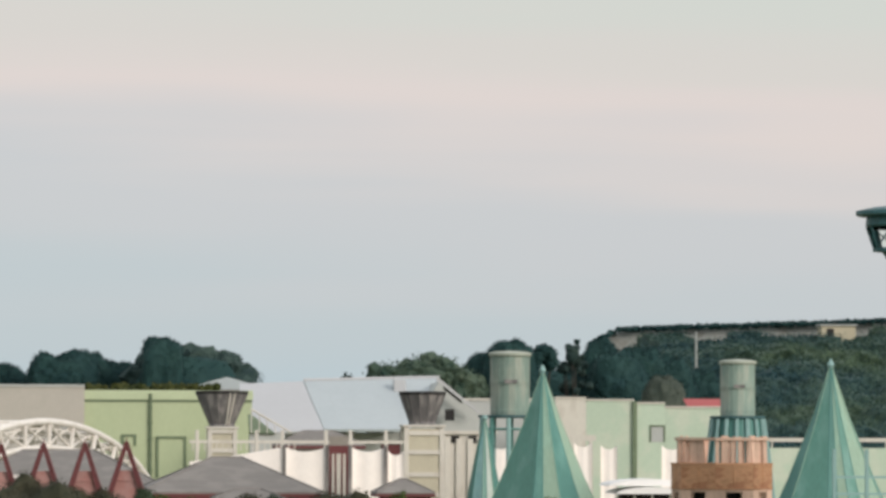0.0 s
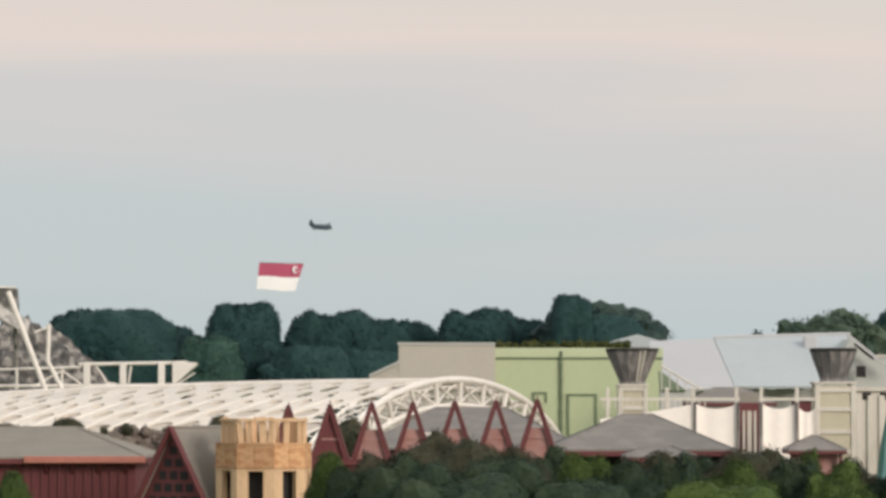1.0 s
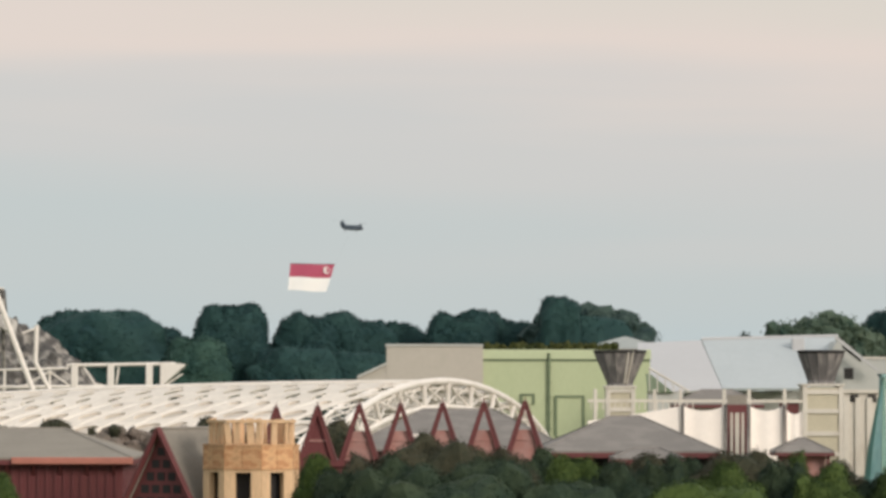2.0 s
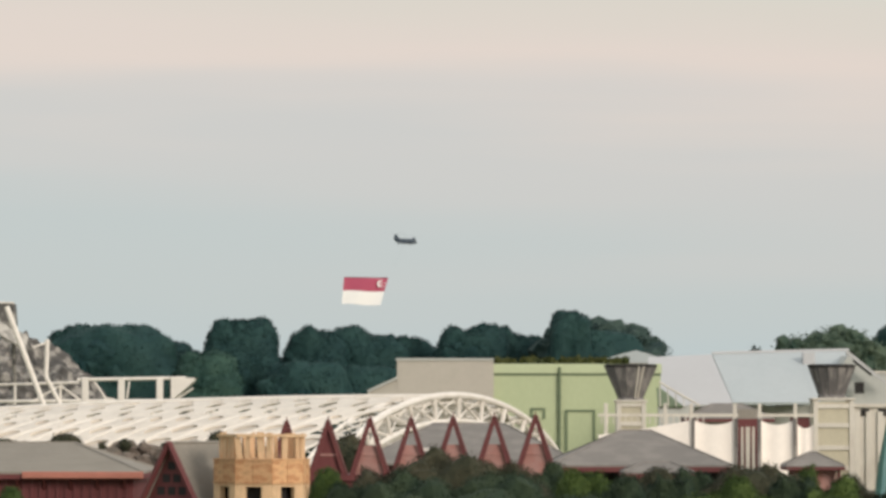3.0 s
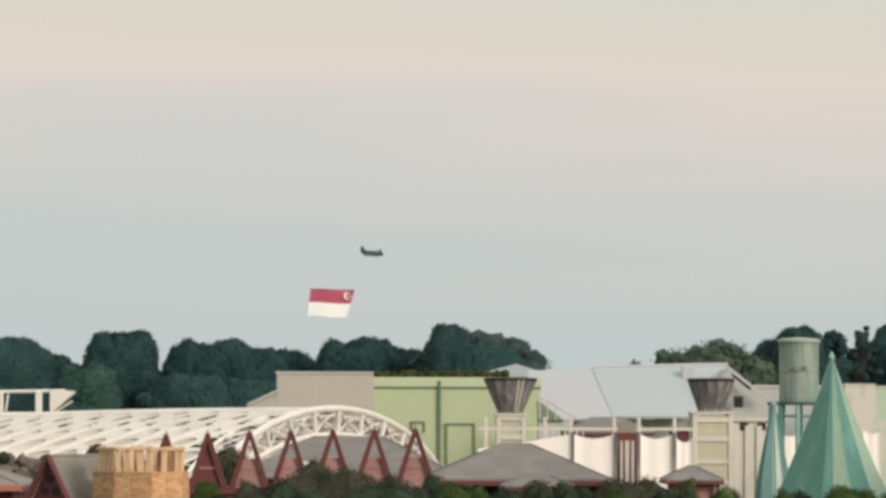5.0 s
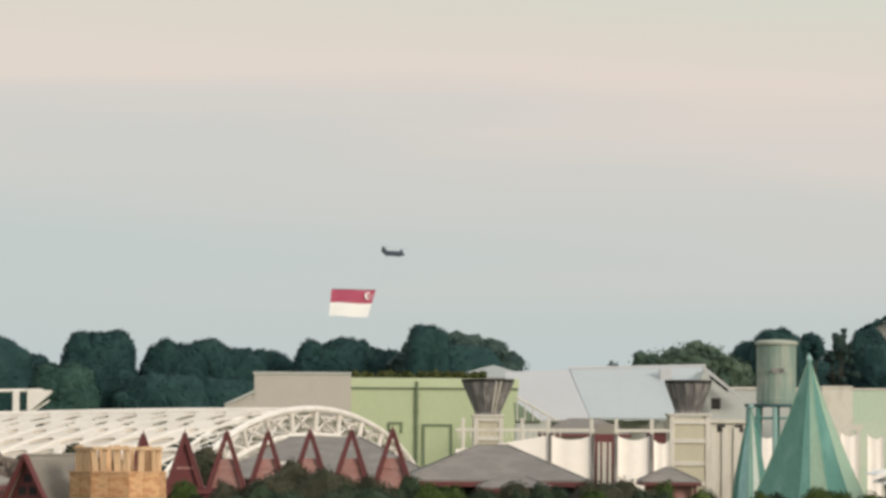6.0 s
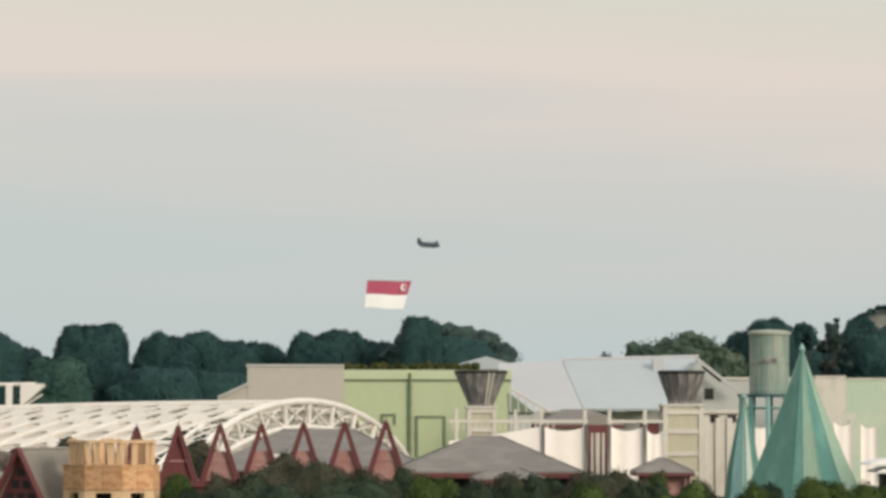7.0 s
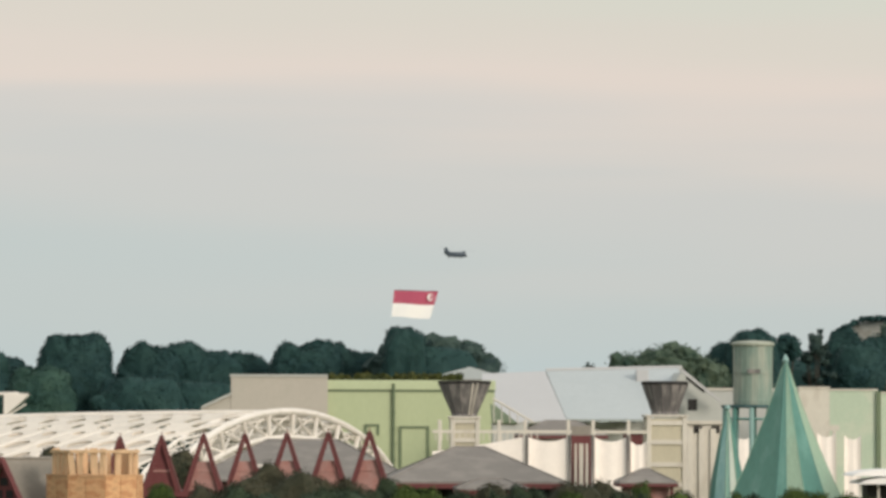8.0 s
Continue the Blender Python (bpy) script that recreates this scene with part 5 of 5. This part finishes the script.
def timber_turret(x, y, top, half, turn, ply, stud, label, seed):
    """An eight-sided turret of raw timber: studs and a top plate over boarded walls with openings."""
    rng = random.Random(seed)
    t = thing("timber_turret", x, y, 0, turn, label, "turret", "timber turrets")
    n, r = 8, half / math.cos(math.pi / 8) * 0.98
    z1, z2 = top - 1.14, top - 2.30
    h = math.pi / n
    side = 2 * r * math.sin(h)
    for i in range(n):
        m = pose(0, 0, 0, 0, 0, 45 * i)
        c = r * math.cos(h)
        w = part("wall_panel", Form().box(c - 0.12, c, -side / 2 + 0.01, side / 2 - 0.01, z2, z1), ply, t, "raw plywood panel")
        w.matrix_basis = m
        j = part("joint_strip", Form().box(c - 0.02, c + 0.025, -0.03, 0.03, z2, z1).box(c - 0.02, c + 0.03, -side / 2 + 0.02, side / 2 - 0.02, z1 - 0.1, z1).box(c - 0.02, c + 0.03, -side / 2 + 0.02, side / 2 - 0.02, z2, z2 + 0.09), ply, w)
        p = part("pier", Form().box(c - 0.3, c - 0.01, -side / 2 + 0.01, -side / 2 + 0.50, 0, z2).box(c - 0.3, c - 0.01, side / 2 - 0.50, side / 2 - 0.01, 0, z2), stud, t, "pale raw timber pier")
        p.matrix_basis = m
        s = part("sill_board", Form().box(c - 0.28, c - 0.03, -side / 2 + 0.50, side / 2 - 0.50, z2 - 0.12, z2), stud, t)
        s.matrix_basis = m
        cc = c * 0.88
        for k in range(5):
            u = (k - 2) * side * 0.2
            lean = rng.uniform(-0.12, 0.12)
            d = rng.uniform(0.04, 0.19)
            if rng.random() < 0.24:
                continue
            hi = top - 0.12 + rng.uniform(-0.06, 0.18)
            q = part("stud", Form().slab((cc, u - d, z1), (cc, u + d, z1), (cc, u + d + lean, hi), (cc, u - d + lean, hi), 0.12), stud, t)
            q.matrix_basis = m
        q = part("top_plate", Form().box(cc - 0.16, cc + 0.10, -side * 0.47, side * 0.47, top - 0.15, top - 0.02), stud, t)
        q.matrix_basis = m
    part("floor_deck", Form().turned([(r * 0.93, z1 - 0.06), (r * 0.93, z1 - 0.004)], 8, turn=h), ply, t)
    # black core: the turret's inner shade as colour
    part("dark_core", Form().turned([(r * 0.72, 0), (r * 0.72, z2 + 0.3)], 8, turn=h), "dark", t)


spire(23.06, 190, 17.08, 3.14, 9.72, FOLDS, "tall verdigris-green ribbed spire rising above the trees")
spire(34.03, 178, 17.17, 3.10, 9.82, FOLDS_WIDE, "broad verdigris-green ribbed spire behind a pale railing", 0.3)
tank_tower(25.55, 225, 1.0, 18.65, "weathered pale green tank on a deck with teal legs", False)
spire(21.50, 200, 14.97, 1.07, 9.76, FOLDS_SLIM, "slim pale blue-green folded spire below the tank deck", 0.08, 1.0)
tank_tower(40.45, 240, 0.945, 18.54, "weathered pale tank with a rolled rim on a teal skirt")
timber_turret(-8.29, 195, 12.95, 2.14, -8, "plywood", "stud", "unfinished turret of bright raw timber and plywood", 3)
timber_turret(30.46, 185, 14.10, 2.13, 6, "red_ply", "red_stud", "unfinished turret of reddish plywood with pinkish studs", 4)


def railing():
    t = thing("pale_railing", 33.99, 170, 0, 0, "pale teal metal railing in front of the spire", "railing")
    ox = 33.99
    for x in (32.66, 34.00, 35.35):
        part("post", Form().box(x - ox - 0.07, x - ox + 0.07, 0, 0.14, 0, 13.61), "teal_pale", t)
    for z in (12.47, 11.79):
        part("rail", Form().box(32.66 - ox, 35.35 - ox, 0.03, 0.1, z - 0.05, z + 0.05), "teal_pale", t)
    t = thing("white_canopy", 32.68, 222, 0, 0, "white layered canopy with curved edges", "canopy")
    for k, (w, z, d) in enumerate(((2.32, 11.53, 0), (1.96, 11.11, -0.5))):
        f = Form()
        out = [(w * math.cos(a), z + 0.36 * math.sin(a)) for a in [i * math.pi / 16 for i in range(17)]]
        f.prism(out, d - 1.2, 3)
        part("canopy", f, "car_white", t, smooth=False)
    # black block fills in the shade below the canopy
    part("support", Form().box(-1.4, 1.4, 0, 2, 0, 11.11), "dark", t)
    for k in range(5):
        part("post", Form().bar((-1.9 + k * 0.95, -1, 0), (-1.9 + k * 0.95, -1, 11.05), 0.06, 6), "white_steel", t)


railing()


def parasol():
    t = thing("white_parasol", 19.73, 205, 0, 0, "white fabric parasol beside the cream tower", "parasol")
    part("canopy", Form().turned([(0.74, 10.32), (0.69, 10.43), (0.33, 10.73), (0.02, 10.92)], 8), "tent", t)
    part("pole", Form().bar((0, 0, 0), (0, 0, 10.84), 0.04, 8), "white_steel", t)


parasol()


# ---- trees before the buildings ----
def near_trees():
    rows = [  # x, distance, top, half width, foot of the crown, leaf kind
        (-1.99, 158, 11.88, 1.59, 6.0, "brown_leaf", 3), (0.12, 155, 12.28, 1.97, 6.0, "brown_leaf", 4), (2.34, 157, 12.27, 1.68, 6.0, "brown_leaf", 5),
        (-2.90, 150, 11.29, 1.21, 6.0, "near_leaf", 6), (-4.27, 160, 11.60, 0.82, 6.5, "lime_leaf", 7), (4.05, 158, 11.82, 1.06, 6, "near_leaf", 8),
        (5.42, 152, 11.80, 1.26, 6, "lime_leaf", 9), (7.55, 156, 11.66, 1.42, 6, "brown_leaf", 10), (9.66, 158, 11.75, 1.23, 6, "near_leaf", 11),
        (11.55, 155, 12.30, 1.75, 6, "brown_leaf", 12), (13.39, 157, 11.73, 1.09, 6, "lime_leaf", 13), (14.00, 150, 11.35, 1.41, 6, "lime_leaf", 14),
        (15.81, 152, 11.02, 1.12, 6, "near_leaf", 15), (17.48, 155, 11.55, 0.75, 6.5, "near_leaf", 16), (19.23, 150, 11.75, 1.25, 6, "lime_leaf", 17),
        (17.90, 149, 11.00, 1.20, 6, "near_leaf", 18), (21.32, 152, 11.55, 1.22, 6, "lime_leaf", 19), (-15.36, 150, 11.02, 0.80, 6, "lime_leaf", 20),
        (0.31, 146, 11.30, 2.54, 5.5, "near_leaf", 21), (4.65, 147, 11.08, 2.17, 5.5, "near_leaf", 22), (9.32, 146, 11.02, 2.35, 5.5, "lime_leaf", 23),
        (6.6, 149, 11.50, 1.3, 5.5, "near_leaf", 24), (8.5, 151, 11.62, 1.2, 5.5, "near_leaf", 25), (10.6, 150, 11.48, 1.3, 5.5, "lime_leaf", 26), (12.9, 151, 11.62, 1.2, 5.5, "near_leaf", 27),
        (14.9, 153, 11.50, 1.1, 5.5, "brown_leaf", 28), (16.7, 151, 11.36, 1.1, 5.5, "lime_leaf", 29), (-1.1, 148, 11.55, 1.9, 5.5, "near_leaf", 30), (2.1, 148, 11.60, 1.8, 5.5, "near_leaf", 31),
    ]
    words = {"brown_leaf": "brownish-green bushy tree in the park's front row", "near_leaf": "dark green bushy tree in the park's front row", "lime_leaf": "bright green bushy tree in the park's front row"}
    for i, (x, y, top, w, low, kind, seed) in enumerate(rows):
        tree("park_tree", x, y, top - 0.06, w * 1.06, max(1.2, w * 0.8), low, words[kind], kind, 300 + seed, leaves=30000, leaf=0.042, group="park trees", flat=0.1, rough=2.1, loose=3.4)
    tree("dome_shrub", -5.76, 262, 12.67, 1.12, 1.2, 8.0, "brown-green rounded shrub top under the lattice vault", "brown_leaf", 350, clumps=16, leaves=2500, leaf=0.09)
    for k, (x, top, w) in enumerate(((-22.19, 12.59, 0.87), (-25.94, 12.26, 0.80), (-13.21, 12.79, 0.54), (-20.6, 11.7, 0.5))):
        tree("dome_shrub", x, 250, top, w, 0.9, 11.2, "olive scrub bush above the chalet roof", "brown_leaf", 360 + k, clumps=14, leaves=1600, leaf=0.08, group="scrub bushes")


near_trees()


# ---- lamp close to the viewer ----
def street_lamp():
    t = thing("lamp_post", 8.29, 40, 0, 0, "tall dark teal lamp post with a tapered glass lantern", "lamp")
    zt = 16.225
    s = 0.00536
    part("post", Form().bar((0, 0, 0), (0, 0, zt - 95 * s), 0.07, 12, 0.04), "lamp_iron", t)
    lan = part("lantern_cap", Form().turned([(66 * s, zt - 14 * s), (74 * s, zt - 11 * s), (73 * s, zt - 4 * s), (40 * s, zt + 3 * s), (6 * s, zt + 6 * s)], 16), "lamp_iron", t)
    part("collar", Form().turned([(52 * s, zt - 33 * s), (56 * s, zt - 30 * s), (54 * s, zt - 14 * s)], 16), "lamp_iron", lan)
    part("glass", Form().turned([(38 * s, zt - 70 * s), (52 * s, zt - 33 * s)], 8, turn=0.39), "lamp_glass", t, "clear tapered glass")
    part("bulb", Form().turned([(6 * s, zt - 66 * s), (16 * s, zt - 56 * s), (14 * s, zt - 44 * s), (5 * s, zt - 33 * s)], 12), "grey_wall", t)
    for i in range(8):
        a = 0.39 + 2 * math.pi * i / 8
        b = a + 2 * math.pi / 8
        part("glazing_bar", Form().bar((40 * s * math.cos(a), 40 * s * math.sin(a), zt - 72 * s), (54 * s * math.cos(a), 54 * s * math.sin(a), zt - 32 * s), 2.4 * s, 5), "lamp_iron", lan)
        part("cross_bar", Form().bar((40 * s * math.cos(a), 40 * s * math.sin(a), zt - 68 * s), (53 * s * math.cos(b), 53 * s * math.sin(b), zt - 36 * s), 1.6 * s, 4), "lamp_iron", lan)
    part("lantern_base", Form().turned([(5 * s, zt - 104 * s), (18 * s, zt - 90 * s), (26 * s, zt - 78 * s), (43 * s, zt - 77 * s), (43 * s, zt - 71 * s), (36 * s, zt - 70 * s)], 16), "lamp_iron", t)


street_lamp()


# ---- helicopter and flag ----
def helicopter():
    t = thing("helicopter", 0, 0, 0, 0, "dark grey-green twin-rotor transport helicopter in level flight", "helicopter")
    f = Form()
    sec = [(-7.6, 1.1, 0.5, 1.2), (-6.4, 1.5, 1.2, 0.6), (-4.0, 1.75, 1.75, 0.0), (0.0, 1.8, 1.8, -0.1), (4.5, 1.8, 1.75, -0.15), (6.4, 1.6, 1.35, -0.35), (7.6, 1.0, 0.75, -0.7), (8.1, 0.4, 0.3, -0.85)]
    pts, n = [], 14
    for x, w, h, z in sec:
        for i in range(n):
            a = 2 * math.pi * i / n
            c, s = math.cos(a), math.sin(a)
            pts.append((x, w * math.copysign(abs(c) ** 0.6, c), z + h * math.copysign(abs(s) ** 0.6, s)))
    fs = [(k * n + i, (k + 1) * n + i, (k + 1) * n + (i + 1) % n, k * n + (i + 1) % n) for k in range(len(sec) - 1) for i in range(n)]
    f.add(pts, fs + [tuple(range(n)), tuple(range(8 * n - 1, 7 * n - 1, -1))])
    part("fuselage", f, "heli", t, smooth=True)
    rear = part("rear_pylon", Form().prism([(-7.9, 0.6), (-4.2, 1.4), (-5.6, 4.1), (-7.6, 4.3)], -0.6, 0.6), "heli", t, bevel=0.2)
    fore = part("front_pylon", Form().prism([(4.3, 1.2), (7.2, 0.6), (6.6, 2.3), (5.1, 2.4)], -0.6, 0.6), "heli", t, bevel=0.2)
    part("cockpit_window", Form().prism([(6.5, -0.2), (7.75, -0.5), (7.2, 0.5), (6.4, 0.9)], -1.35, 1.35), "heli_glass", t)
    for s in (-1, 1):
        part("fuel_pod", Form().bar((-4.5, s * 1.95, -1.1), (4.2, s * 1.95, -1.1), 0.55, 10), "heli", t)
        part("engine", Form().bar((-6.6, s * 1.5, 1.7), (-4.0, s * 1.5, 1.6), 0.5, 10, 0.42), "heli", t)
        for x in (-4.6, 3.6):
            part("wheel", Form().bar((x, s * 1.7, -2.2), (x, s * 2.1, -2.2), 0.4, 12), "dark", t)
    rotors = []
    for x, z in ((-6.6, 4.6), (5.9, 2.75)):
        q = part("rotor_hub", Form().turned([(0.3, -0.5), (0.35, 0.0), (0.15, 0.25)], 10), "heli", t)
        q.matrix_basis = pose(x, 0, z)
        for k in range(3):
            b = part("blade", Form().box(0.6, 9.0, -0.09, 0.09, -0.015, 0.015), "heli", q)
            b.matrix_basis = pose(0, 0, 0, 0, -2, 120 * k)
        rotors.append((q, x, z))
    return t, rotors


def flag():
    """A wide two-coloured flag that flies slung below the helicopter; its origin is the middle of the upper edge."""
    t = thing("slung_flag", 0, 0, 0, 0, "huge red-over-white flag with a white crescent and stars", "flag")

    def sheet(u0, u1, v0, v1, nx, nz, off):
        f = Form()
        pts = []
        for j in range(nz + 1):
            v = v0 + (v1 - v0) * j / nz
            for i in range(nx + 1):
                u = u0 + (u1 - u0) * i / nx
                wide = 30.4 - 4.0 * v
                x = -15.2 + wide * u - 1.3 * v
                pts.append((x, 0.7 * math.sin(u * 8 + v * 2) + off, -18.2 * v - 0.4 * u * v * 2 + 0.25 * math.sin(u * 7)))
        k = len(pts)
        q = [(j * (nx + 1) + i, (j + 1) * (nx + 1) + i, (j + 1) * (nx + 1) + i + 1, j * (nx + 1) + i + 1) for j in range(nz) for i in range(nx)]
        return f.add(pts + [(x, y + 0.06, z) for x, y, z in pts], q + [tuple(a + k for a in reversed(p)) for p in q])
    part("red_half", sheet(0, 1, 0, 0.497, 24, 6, 0), "flag_red", t, smooth=True)
    part("white_half", sheet(0, 1, 0.503, 1, 24, 6, 0), "flag_white", t, smooth=True)
    cx, cz, r = 10.2, -4.2, 2.5
    a0, a1 = radians(50), radians(310)
    outer = [(cx + r * math.cos(a0 + (a1 - a0) * k / 20), cz + r * math.sin(a0 + (a1 - a0) * k / 20)) for k in range(21)]
    inner = [(cx + 1.0 + r * 0.82 * math.cos(a0 + (a1 - a0) * k / 20), cz + r * 0.82 * math.sin(a0 + (a1 - a0) * k / 20)) for k in range(21)]
    pts = [(x, -1.0, z) for x, z in outer] + [(x, -1.0, z) for x, z in inner]
    pts += [(x, -0.94, z) for x, y, z in pts]
    cr = Form().add(pts, [(k, k + 1, 22 + k, 21 + k) for k in range(20)] + [(63 + k, 64 + k, 43 + k, 42 + k) for k in range(20)])
    part("crescent", cr, "flag_white", t)
    for k in range(5):
        a = radians(90 + 72 * k)
        sx, sz = cx + 1.5 + 1.15 * math.cos(a), cz + 1.15 * math.sin(a)
        star = [(sx + (0.5 if i % 2 == 0 else 0.2) * math.cos(radians(90 + 36 * i)), sz + (0.5 if i % 2 == 0 else 0.2) * math.sin(radians(90 + 36 * i))) for i in range(10)]
        part("star", Form().prism(star, -1.0, -0.94), "flag_white", t)
    part("top_bar", Form().bar((-15.2, 0, 0.1), (15.2, 0, 0.1), 0.12, 6), "heli", t)
    part("sling", Form().bar((15.1, 0, 0.1), (26.32, 0, 23.68), 0.012, 5), "heli", t, "thin dark sling line")
    part("cargo_hook", Form().turned([(0.05, 23.3), (0.35, 23.5), (0.35, 23.95), (0.1, 24.15)], 8, 26.32, 0), "heli", t)
    return t


HELICOPTER, ROTORS = helicopter()
FLAG = flag()


# ---- what moves ----
def motions():
    """The helicopter crosses from west to east in level flight and carries the flag along."""
    def along(t):
        return -113.72 + 29.60 * t, 2890.0, 129.65 + 0.48 * t
    rows, flag_rows = [], []
    for k in range(9):
        x, y, z = along(k)
        rows.append((k, pose(x, y, z - 0.5, 0, 1.5, 0)))
        flag_rows.append((k, pose(x - 26.73, y, z - 25.57, 0, 1.0 + 0.4 * math.sin(k * 1.7), 0)))
    walk(HELICOPTER, rows)
    walk(FLAG, flag_rows)
    for s, (hub, x, z) in zip((1, -1), ROTORS):
        walk(hub, [(k / 10, pose(x, 0, z, 0, 0, s * 75 * k)) for k in range(81)])


motions()
